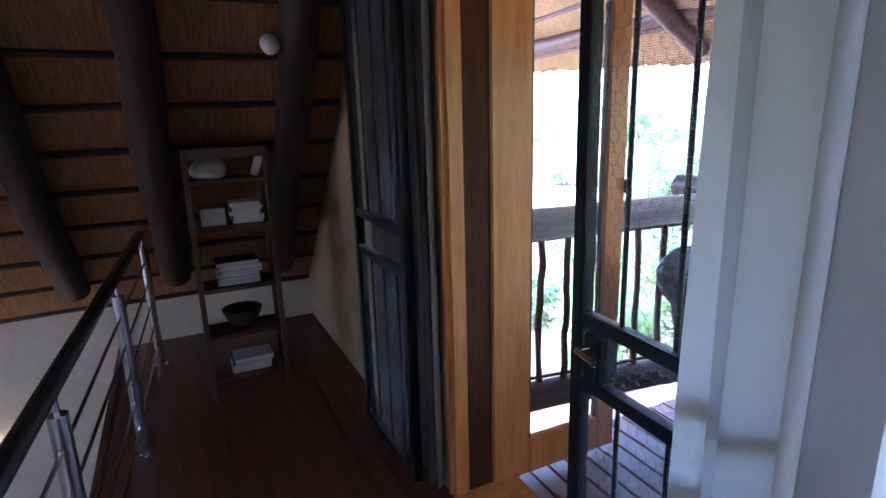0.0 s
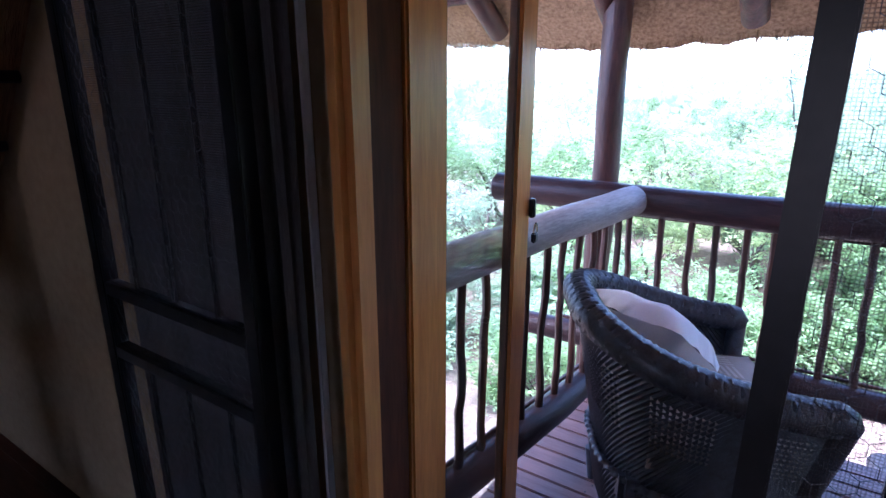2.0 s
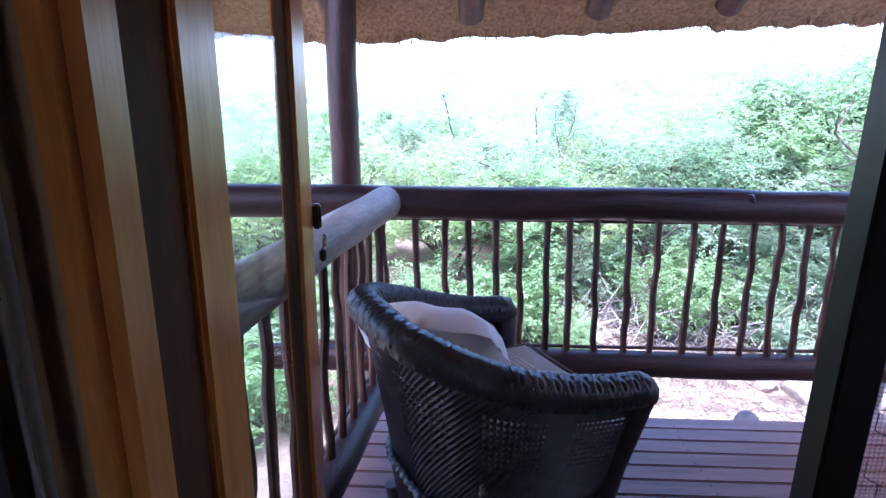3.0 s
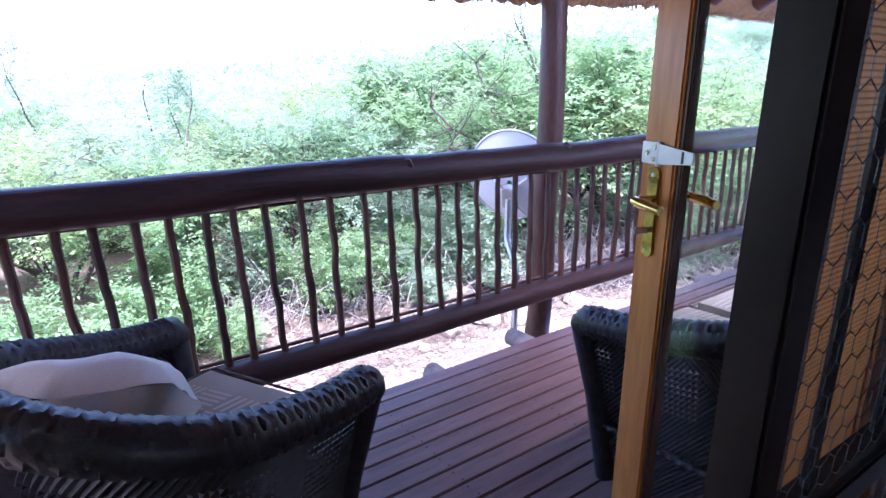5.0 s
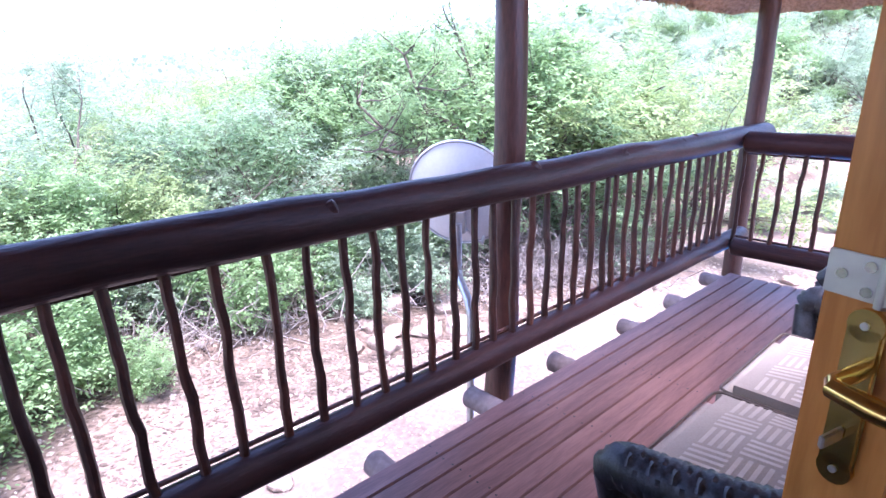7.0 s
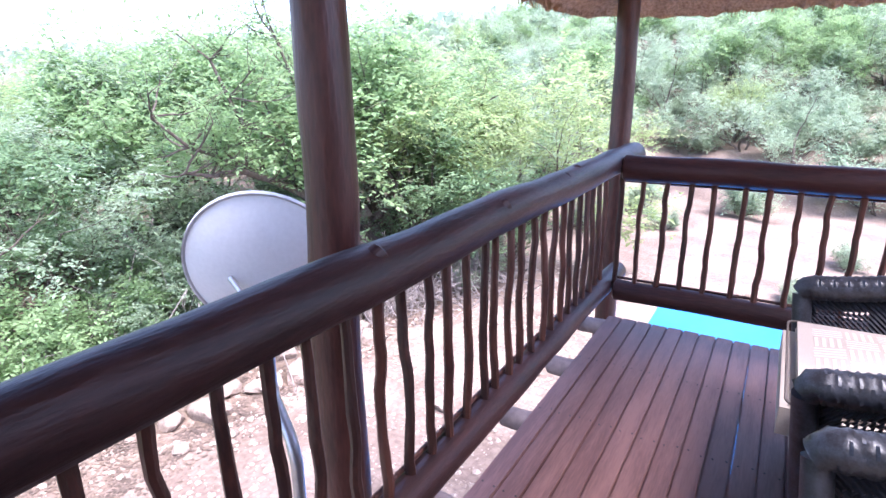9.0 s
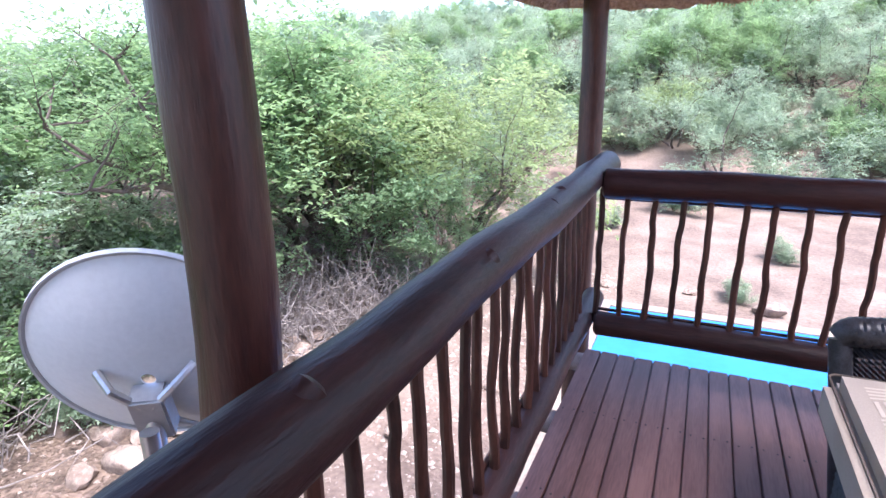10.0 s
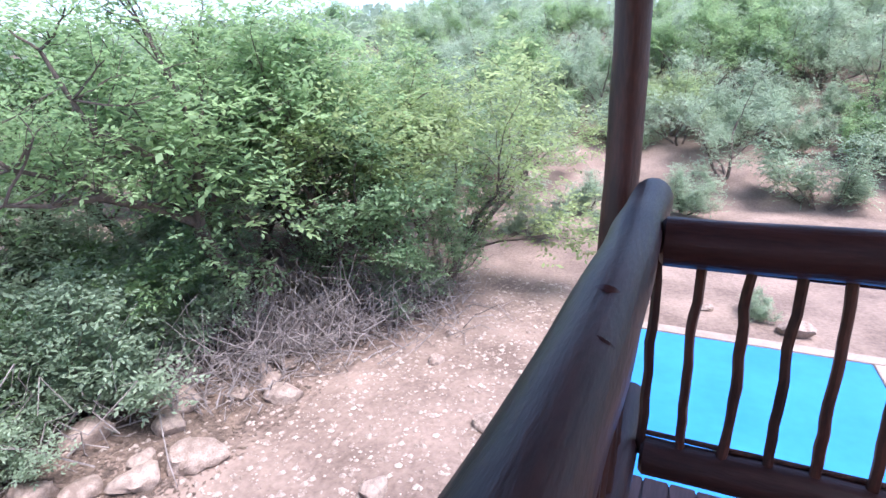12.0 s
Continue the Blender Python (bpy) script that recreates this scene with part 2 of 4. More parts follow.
def tube(points, radii, seg=10, bm=None, wob=0.0, seed=0, dome=False):
    """A round bar along points."""
    bm = bm or bmesh.new()
    pts = [Vector(p) for p in points]
    if not hasattr(radii, "__len__"):
        radii = [radii] * len(pts)
    rings, up = [], None
    for i, p in enumerate(pts):
        d = (pts[min(i + 1, len(pts) - 1)] - pts[max(i - 1, 0)]).normalized()
        if up is None:
            up = d.orthogonal().normalized()
        up = (up - d * up.dot(d)).normalized()
        side = d.cross(up)
        ring = []
        for k in range(seg):
            a = 2 * math.pi * k / seg
            w = up * math.cos(a) + side * math.sin(a)
            r = radii[i] * (1 + wob * noise.noise(p * 3.1 + w * 0.8 + Vector((seed, 0, 0))))
            ring.append(bm.verts.new(p + w * r))
        rings.append(ring)
    for a, b in zip(rings, rings[1:]):
        for k in range(seg):
            bm.faces.new((a[k], a[(k + 1) % seg], b[(k + 1) % seg], b[k]))
    bm.faces.new(rings[0][::-1])
    bm.faces.new(rings[-1])
    return bm


def log_points(a, b, n, sway, seed):
    a, b = Vector(a), Vector(b)
    return [a.lerp(b, i / n) + sway * noise.noise_vector(a.lerp(b, i / n) * 1.3 + Vector((seed, seed, 0))) for i in range(n + 1)]


def log(a, b, r, seed, sway=0.012, n=None, seg=18, r2=None):
    n = n or max(6, int((Vector(b) - Vector(a)).length / 0.09))
    pts = log_points(a, b, n, sway, seed)
    r2 = r2 or r
    rad = [(r + (r2 - r) * i / n) * (1 + 0.05 * noise.noise(Vector((i * 0.35, seed, 0)))) for i in range(n + 1)]
    d = (pts[-1] - pts[0]).normalized()
    pts = [pts[0] - d * 0.012] + pts + [pts[-1] + d * 0.012]
    rad = [rad[0] * 0.8] + rad + [rad[-1] * 0.8]
    return tube(pts, rad, seg, wob=0.10, seed=seed)


# ---- house shell ----
FLOOR_IN = 0.07
WALL_IN, WALL_OUT = 1.47, 1.72
DOOR_L, DOOR_R, DOOR_TOP = 0.31, 1.68, 2.12
ROOF = lambda x: 0.68 + 1.08 * (x + 1.62)   # underside of rafters, falling towards -x
RIDGE = 0.95


def gable_prism(x0, x1, y0, y1, z0):
    """Wall piece whose top follows the roof slope."""
    bm = bmesh.new()
    top = lambda x: (ROOF(x) if x <= RIDGE else ROOF(2 * RIDGE - x)) + 0.16
    xs = sorted({x0, x1, *([RIDGE] if x0 < RIDGE < x1 else [])})
    prof = [(x0, z0)] + [(x1, z0)] + [(x, top(x)) for x in reversed(xs)]
    f = [bm.verts.new((x, y0, z)) for x, z in prof]
    g = [bm.verts.new((x, y1, z)) for x, z in prof]
    bm.faces.new(f)
    bm.faces.new(g[::-1])
    for i in range(len(prof)):
        j = (i + 1) % len(prof)
        bm.faces.new((f[i], f[j], g[j], g[i]))
    return bm


solid("wall_north_a", gable_prism(-2.05, DOOR_L, WALL_IN, WALL_OUT, -0.25), TANWALL, "tan plastered gable wall under the thatch", "wall", "structure", smooth=False)
WIN_L, WIN_R, WIN_LOW, WIN_TOP = 1.77, 2.53, 0.30, 2.05
for nm, a, b, z0 in (("wall_north_b", DOOR_R, WIN_L, -0.25), ("wall_north_d", WIN_R, 3.95, -0.25), ("wall_north_e", WIN_L, WIN_R, WIN_TOP)):
    solid(nm, gable_prism(a, b, WALL_IN, WALL_OUT, z0), TANWALL, "tan plastered gable wall under the thatch", "wall", "structure", smooth=False)
solid("wall_north_f", box((WIN_L, WALL_IN, -0.25), (WIN_R, WALL_OUT, WIN_LOW)), TANWALL, "cream plastered wall below the added unseen window", "wall", "structure", smooth=False)
solid("wall_north_c", gable_prism(DOOR_L, DOOR_R, WALL_IN, WALL_OUT, DOOR_TOP), TANWALL, "cream plastered wall above the double door", "wall", "structure", smooth=False)
solid("wall_north_lower", box((-2.05, WALL_IN, -2.8), (3.95, WALL_OUT, -0.25)), PLASTER, "cream plastered wall below the balcony", "wall", "structure", smooth=False)
solid("wall_west", box((-2.30, -5.0, -2.8), (-2.05, WALL_OUT, 0.55)), PLASTER, "cream plastered side wall below the thatch", "wall", "structure", smooth=False)
solid("wall_east", box((3.95, -5.0, -2.8), (4.20, WALL_OUT, 0.55)), WHITEWALL, "cream plastered side wall below the thatch", "wall", "structure", smooth=False)
# end wall is out of view; its opening is added to let light in
solid("wall_south_a", gable_prism(-2.05, 0.35, -5.0, -4.8, -2.8), WHITEWALL, "white plastered end wall", "wall", "structure", smooth=False)
solid("wall_south_b", gable_prism(1.55, 3.95, -5.0, -4.8, -2.8), WHITEWALL, "white plastered end wall", "wall", "structure", smooth=False)
solid("wall_south_c", gable_prism(0.35, 1.55, -5.0, -4.8, 2.0), WHITEWALL, "white plastered end wall", "wall", "structure", smooth=False)
solid("wall_south_d", box((0.35, -5.0, -2.8), (1.55, -4.8, -0.2)), WHITEWALL, "white plastered end wall below an added unseen opening", "wall", "structure", smooth=False)
# added area lamp in that opening, brightens the loft
daylight = new("window_daylight", bpy.data.lights.new("window_daylight", 'AREA'))
daylight.data.shape, daylight.data.size, daylight.data.size_y = 'RECTANGLE', 1.1, 2.1
daylight.data.energy, daylight.data.color = 0.24, (0.86, 0.93, 1.0)
daylight.matrix_basis = look((0.95, -4.9, 0.9), (0.95, 0.0, 0.6))
solid("floor_lower", box((-2.05, -4.8, -2.85), (3.95, WALL_IN, -2.75)), COPING, "pale floor of the room below the loft", "floor", "structure", smooth=False)

# loft floor of boards along x
loft = solid("floor", box((-2.05, 0.20, -0.12), (3.95, WALL_IN, FLOOR_IN - 0.022)), FLOORWOOD, "dark red timber loft floor", "floor", "structure", smooth=False)
bm = box((-2.05, 0, 0), (3.95, 0.1008, 0.022), 0.001)
me = finish("plank", bm, FLOORWOOD, False)
for i in range(13):
    ob = new("plank", me)
    ob.parent = loft
    ob.matrix_basis = pose(0, 0.205 + i * 0.1015, FLOOR_IN - 0.0215)
solid("trim_floor_edge", box((-2.05, 0.165, -0.16), (3.95, 0.198, FLOOR_IN + 0.004), 0.004), FLOORWOOD, "timber fascia along the loft edge", "trim", "structure")
solid("threshold", box((DOOR_L, WALL_IN - 0.01, -0.1), (DOOR_R, WALL_OUT + 0.04, FLOOR_IN + 0.006), 0.006), VARNISH, "varnished timber door sill", "sill", "structure")

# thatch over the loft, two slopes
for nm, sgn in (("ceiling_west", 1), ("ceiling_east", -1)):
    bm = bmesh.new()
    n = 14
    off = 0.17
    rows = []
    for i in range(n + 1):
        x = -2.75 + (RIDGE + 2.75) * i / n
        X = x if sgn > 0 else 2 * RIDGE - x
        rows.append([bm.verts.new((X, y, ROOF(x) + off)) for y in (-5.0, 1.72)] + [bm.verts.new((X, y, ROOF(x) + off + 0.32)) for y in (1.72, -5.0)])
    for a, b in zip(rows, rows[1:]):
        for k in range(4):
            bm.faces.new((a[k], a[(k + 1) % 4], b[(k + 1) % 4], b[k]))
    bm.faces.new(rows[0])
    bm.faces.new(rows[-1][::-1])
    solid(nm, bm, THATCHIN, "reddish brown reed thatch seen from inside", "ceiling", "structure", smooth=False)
for i, y in enumerate((1.22, 0.57, 0.02, -0.6, -1.2, -1.8, -2.4, -3.0)):
    solid("rafter", log((-1.78, y, ROOF(-1.78) + 0.08), (RIDGE, y, ROOF(RIDGE) + 0.08), 0.088, 7 + i, 0.02), POLE, "dark gum pole roof rafter under the thatch", "rafter", group="loft rafters")
    solid("rafter", log((2 * RIDGE + 1.78, y, ROOF(-1.78) + 0.08), (RIDGE + 0.1, y, ROOF(RIDGE) + 0.08), 0.085, 27 + i, 0.02), POLE, "dark gum pole roof rafter under the thatch", "rafter", group="loft rafters")
for i in range(17):
    x = -2.05 + i * 0.19
    solid("batten", log((x, -4.8, ROOF(x) + 0.158), (x, 1.46, ROOF(x) + 0.158), 0.017, 60 + i, 0.012, n=24, seg=8), POLE, "thin dark roof batten under the thatch", "batten", group="loft battens")

# ---- balcony roof of thatch: front eave, curling round the end ----
EAVE_Y, EAVE_X = 4.0, 6.25
EAVE_Z = lambda x: min(1.955, 1.768 + 0.043 * max(x, 0)) + 0.045 * max(0, -x)


def eave_line():
    pts = [Vector((x, EAVE_Y, EAVE_Z(x))) for x in np.arange(-3.2, 5.55, 0.05)]
    for k in range(1, 12):
        a = math.pi / 2 * k / 12
        pts.append(Vector((5.55 + 0.7 * math.sin(a), EAVE_Y - 0.7 + 0.7 * math.cos(a), 1.955)))
    pts += [Vector((EAVE_X, y, 1.955)) for y in np.arange(EAVE_Y - 0.7, 0.4, -0.05)]
    return pts


def balcony_thatch():
    bm = bmesh.new()
    line = eave_line()
    rows = []
    for i, p in enumerate(line):
        inw = Vector((0, -1, 0)) if p.x < 5.55 else (Vector((-1, 0, 0)) if p.y < EAVE_Y - 0.7 else Vector((5.55 - p.x, EAVE_Y - 0.7 - p.y, 0)).normalized())
        j = 0.022 * noise.noise(p * 9) + 0.02 * noise.noise(p * 30) + random.uniform(-0.008, 0.008)
        run = 2.45 if p.x < 5.55 else 2.3
        lip = p + Vector((0, 0, j))
        row = [lip]
        for s in (0.25, 0.6, 1.0, 1.6, run):
            row.append(p + inw * s + Vector((0, 0, 0.62 * s + 0.012 * noise.noise(p * 5 + inw * s * 4))))
        row += [p + inw * run + Vector((0, 0, 0.62 * run + 0.35)), p + inw * 0.15 + Vector((0, 0, 0.44)), p - inw * 0.05 + Vector((0, 0, 0.22 + j))]
        rows.append([bm.verts.new(v) for v in row])
    for a, b in zip(rows, rows[1:]):
        for k in range(len(a)):
            bm.faces.new((a[k], a[(k + 1) % len(a)], b[(k + 1) % len(a)], b[k]))
    bm.faces.new(rows[0])
    bm.faces.new(rows[-1][::-1])
    return bm


balcony_roof = thing("thatch_roof", "golden brown reed thatch roof over the balcony", "roof", kind="structure")
part("thatch", balcony_thatch(), THATCH, balcony_roof, smooth=False)
# loose reed ends along the cut edge
bm = bmesh.new()
for p in eave_line():
    for k in range(9):
        q = p + Vector((random.uniform(-0.03, 0.03), random.uniform(-0.06, 0.02), random.uniform(0.0, 0.03)))
        tube([q + Vector((0, 0, 0.06)), q + Vector((random.uniform(-0.01, 0.01), random.uniform(-0.01, 0.02), random.uniform(-0.03, 0.0)))], 0.0026, 3, bm)
tagged(part("reed_ends", bm, THATCHEDGE, balcony_roof, "ragged cut reed ends", smooth=False), kind="stuff")
for i, x in enumerate((-0.62, 0.06, 0.68, 1.265, 1.84, 2.61, 3.3, 4.0, 4.7, 5.34)):
    z = EAVE_Z(x) + 0.02
    solid("eave_rafter", log((x, EAVE_Y - 0.22, z + 0.06), (x, 1.75, z + 0.06 + 0.62 * (EAVE_Y - 0.22 - 1.75)), 0.058, 100 + i, 0.01), POST, "round pole rafter carrying the thatch eave", "rafter", group="eave rafters")
for i, s in enumerate((0.42, 0.75, 1.1, 1.45, 1.8)):
    solid("eave_batten", log((-3.1, EAVE_Y - s, 1.77 + 0.62 * s - 0.10), (5.6, EAVE_Y - s, 2.02 + 0.62 * s - 0.02), 0.018, 120 + i, 0.01, n=40, seg=8), POST, "thin dark batten under the thatch eave", "batten", group="eave battens")
solid("wall_plate", log((-3.1, 3.58, 2.02), (5.95, 3.58, 2.28), 0.07, 131, 0.01), POST, "dark pole beam carried by the balcony posts", "beam", "structure")

# ---- balcony deck ----
DECK_X0, DECK_X1, DECK_Y1 = 0.10, 5.465, 3.495
deck = thing("deck_floor", "reddish brown timber balcony deck", "deck", kind="structure")
W = 0.0955
for i in range(19):
    y1 = DECK_Y1 - i * W
    end = DECK_X1 + random.uniform(-0.004, 0.004)
    bm = box((DECK_X0, y1 - W + 0.006, -0.014), (end, y1, 0.0), 0.004)
    part("plank", box((DECK_X0 + 0.002, y1 - W + 0.0006, -0.034), (end - 0.004, y1, -0.0145), 0, bm), DECK, deck, smooth=False)
me = finish("screw", tube([(0, 0, -0.002), (0, 0, 0.0012)], 0.0045, 8), DARKSTEEL)
for i in range(19):
    for x in np.arange(0.45, 5.4, 0.62):
        for d in (0.022, 0.074):
            ob = new("screw", me)
            ob.parent = deck
            ob.matrix_basis = pose(x + random.uniform(-0.01, 0.01), DECK_Y1 - i * W - d, 0.0)
for i, x in enumerate(np.arange(0.135, 5.5, 0.665)):
    solid("joist_pole", log((x, 1.73, -0.092), (x + random.uniform(-0.04, 0.04), 3.69 + random.uniform(-0.04, 0.05), -0.092), 0.056, 150 + i, 0.01), STUB, "weathered grey pole joist sticking out under the deck", "joist", group="deck joists")
solid("bearer_pole", log((0.0, 3.30, -0.232), (5.6, 3.30, -0.232), 0.085, 170), POST, "dark pole bearer under the deck", "beam", "structure")

# ---- posts ----
for nm, x, y, r in (("a", 0.10, 3.60, 0.068), ("b", 3.06, 3.75, 0.078), ("c", 5.86, 3.63, 0.072)):
    solid("balcony_post", log((x, y, -2.95), (x + 0.02, y, 2.35), r * 1.06, ord(nm), 0.02, r2=r * 0.98), POST, "dark red stained round timber balcony post", "post", group="balcony posts")

# ---- railings ----
sticks = []
for k in range(9):
    pts, rad = [], []
    for i in range(15):
        z = i / 14
        e = math.sin(math.pi * z) * 0.8 + 0.2
        pts.append(Vector((0.012 * e * noise.noise(Vector((k * 7.3, z * 4.2, 0))) + 0.008 * noise.noise(Vector((k, z * 8, 3))), 0.018 * e * noise.noise(Vector((k * 5.1, z * 3, 9))), -0.03 + 0.74 * z)))
        rad.append(0.0155 * (1.08 - 0.15 * z + 0.16 * noise.noise(Vector((z * 6, k * 3, 1)))))
    sticks.append(finish("baluster", tube(pts, rad, 8, wob=0.2, seed=k), STICK))


def railing(label, a, b, top, low, spots, lean, rtop, rlow, seed, over=(0, 0), wood=None):
    """A rail of two logs and crooked sticks between a and b in plan."""
    a, b = Vector((*a, 0)), Vector((*b, 0))
    d = (b - a).normalized()
    yaw = math.atan2(d.y, d.x)
    root = thing("balcony_railing", label, "railing", Matrix.Translation(a) @ Matrix.Rotation(yaw, 4, 'Z'), "balcony railings")
    n = (b - a).length
    part("top_rail", log((-over[0], 0, top), (n + over[1], 0, top), rtop, seed, 0.014), wood or LOG, root, "thick pale log" if wood else "thick dark stained log")
    part("bottom_rail", log((-over[0] * 0.6, 0, low), (n + over[1] * 0.6, 0, low), rlow, seed + 1, 0.010), LOG, root, "dark stained log")
    part("slat", log((0, 0.028, low + rlow + 0.006), (n, 0.028, low + rlow + 0.006), 0.009, seed + 2, 0.004, seg=8), STICK, root, "thin dark strip")
    part("slat", log((0, 0.03, top - rtop - 0.006), (n, 0.03, top - rtop - 0.006), 0.009, seed + 3, 0.004, seg=8), STICK, root, "thin dark strip")
    h = top - low
    for s in spots:
        ob = new("baluster", sticks[random.randrange(9)])
        ob.parent = root
        ob.matrix_basis = Matrix.Translation((s, 0.0, low + 0.04)) @ Matrix.Rotation(-lean + random.uniform(-0.015, 0.015), 4, 'Y') @ Matrix.Rotation(random.choice((0, math.pi)) + random.uniform(-0.3, 0.3), 4, 'Z') @ Matrix.Diagonal((1, 1, (h - 0.07) / 0.71, 1))
    return root


RAIL_Y, RAIL_TOP = 3.45, 1.062
FRONT_STICKS = [x + 0.024 for x in (0.31, 0.45, 0.575, 0.694, 0.809, 0.918, 1.038, 1.142, 1.265, 1.409, 1.532, 1.679, 1.810, 1.950, 2.072, 2.185, 2.306, 2.439, 2.56, 2.67, 2.80, 2.92, 3.045, 3.165, 3.275, 3.40, 3.54, 3.63, 3.755, 3.87, 4.0, 4.13, 4.25, 4.37, 4.49, 4.62, 4.74, 4.86, 4.98, 5.09)]
END_STICKS = [-0.015, 0.10, 0.23, 0.35, 0.48, 0.62, 0.74, 0.88, 1.0, 1.13, 1.26, 1.39, 1.52]
railing("dark red log balcony railing with crooked stick balusters", (0, RAIL_Y), (5.2, RAIL_Y + 0.035), RAIL_TOP, 0.305, FRONT_STICKS, 0.036, 0.075, 0.062, 201, (0.42, 0.55))
railing("dark red log railing across the balcony end", (5.19, 3.40), (5.19, 1.73), 1.045, 0.295, END_STICKS, 0.0, 0.074, 0.064, 211)
railing("pale-topped log railing beside the open door", (0.125, 1.77), (0.335, 3.365), 1.075, 0.29, [0.10 + 0.125 * k for k in range(12)], 0.0, 0.068, 0.064, 221, wood=LOGPALE)


front_rail = [o for o in scene.collection.objects if o.get("label", "").startswith("dark red log balcony railing")][0]
for x, dy, dz in ((4.49, -0.012, 0.072), (4.28, -0.045, 0.058), (2.92, -0.03, 0.066), (3.62, -0.05, 0.055), (1.9, -0.055, 0.05)):
    c = Vector((x, dy * 0.8, RAIL_TOP + dz * 0.8))
    out = Vector((0.1, dy, dz)).normalized()
    knot = part("knot", tube([c - out * 0.03, c + out * 0.004, c + out * 0.010], [0.030, 0.026, 0.016], 14, wob=0.2, seed=x), LOG, front_rail, "dark raised knot")
    part("knot_heart", tube([c, c + out * 0.0115], [0.013, 0.010], 10, wob=0.2), DARKBOWL, knot)

# ---- double door: frame, two glazed leaves ----
frame_thing = thing("door_frame", "varnished pine door frame set in the plastered wall", "door frame", kind="structure")
part("jamb", box((DOOR_L - 0.002, 1.642, FLOOR_IN), (DOOR_L + 0.032, WALL_OUT + 0.024, DOOR_TOP), 0.006), VARNISH, frame_thing)
# shaded part of the jamb, painted dark between the two amber faces
part("rebate", box((DOOR_L - 0.002, 1.535, FLOOR_IN), (DOOR_L + 0.022, 1.640, DOOR_TOP), 0.003), SHADEPINE, frame_thing, "pine stop strip darkened for shade")
part("jamb", box((DOOR_R - 0.055, 1.56, FLOOR_IN), (DOOR_R + 0.002, WALL_OUT + 0.012, DOOR_TOP), 0.006), VARNISH, frame_thing)
part("head", box((DOOR_L + 0.030, 1.56, DOOR_TOP - 0.06), (DOOR_R - 0.055, WALL_OUT + 0.012, DOOR_TOP), 0.006), VARNISH, frame_thing)
part("moulding", box((DOOR_L - 0.01, 1.452, FLOOR_IN), (DOOR_L + 0.046, 1.533, DOOR_TOP), 0.018), VARNISH, frame_thing, "rounded amber timber moulding")
part("moulding", box((DOOR_R - 0.022, 1.50, FLOOR_IN), (DOOR_R + 0.01, 1.557, DOOR_TOP), 0.010), DARKWOOD, frame_thing, "dark brown timber moulding")


def door_leaf(name, label, hinge, yaw, width, stile):
    """A glazed leaf; local x runs from the hinge, local y is its thickness."""
    root = thing(name, label, "door", Matrix.Translation(hinge) @ Matrix.Rotation(radians(yaw), 4, 'Z'), "double door")
    h, t = 2.0, 0.042
    part("stile", box((0, -t / 2, 0), (stile, t / 2, h), 0.005), VARNISH, root)
    free = part("stile", box((width - stile, -t / 2, 0), (width, t / 2, h), 0.005), VARNISH, root)
    part("bottom_rail", box((stile, -t / 2 + 0.001, 0), (width - stile, t / 2 - 0.001, 0.16), 0.004), VARNISH, root)
    part("top_rail", box((stile, -t / 2 + 0.001, h - 0.10), (width - stile, t / 2 - 0.001, h), 0.004), VARNISH, root)
    for a, b in (((stile, 0.16), (stile + 0.012, h - 0.10)), ((width - stile - 0.012, 0.16), (width - stile, h - 0.10))):
        part("glazing_bead", box((a[0], -t / 2 + 0.008, a[1]), (b[0], t / 2 - 0.008, b[1]), 0.003), DARKWOOD, root)
    pane = part("pane", box((stile + 0.004, -0.003, 0.155), (width - stile - 0.004, 0.003, h - 0.095)), GLASS, root, "clear glass", smooth=False)
    pane.visible_shadow = False
    return root, free


left_leaf, _s = door_leaf("door_1", "open glazed pine door leaf with a small bolt on its edge", (0.280, 1.745, 0.03), 90, 0.56, 0.098)
lock = part("bolt", box((0.547, -0.042, 1.165), (0.564, -0.022, 1.225), 0.004), DARKSTEEL, left_leaf, "black barrel bolt with a padlock")
part("padlock", box((0.541, -0.052, 1.088), (0.565, -0.036, 1.12), 0.004), DARKSTEEL, lock)
part("shackle", tube([(0.541 + 0.010 * (1 - math.cos(a)), -0.048, 1.12 + 0.03 * math.sin(a)) for a in np.linspace(0, math.pi, 9)], 0.003, 8), STEEL, lock)

HR = Vector((1.562, 1.575, 0.03))
dirR = Vector((0.135, 0.515, 0))
right_leaf, _s = door_leaf("door_2", "open glazed pine door leaf with a brass lever handle", HR, math.degrees(math.atan2(dirR.y, dirR.x)), 0.53, 0.098)


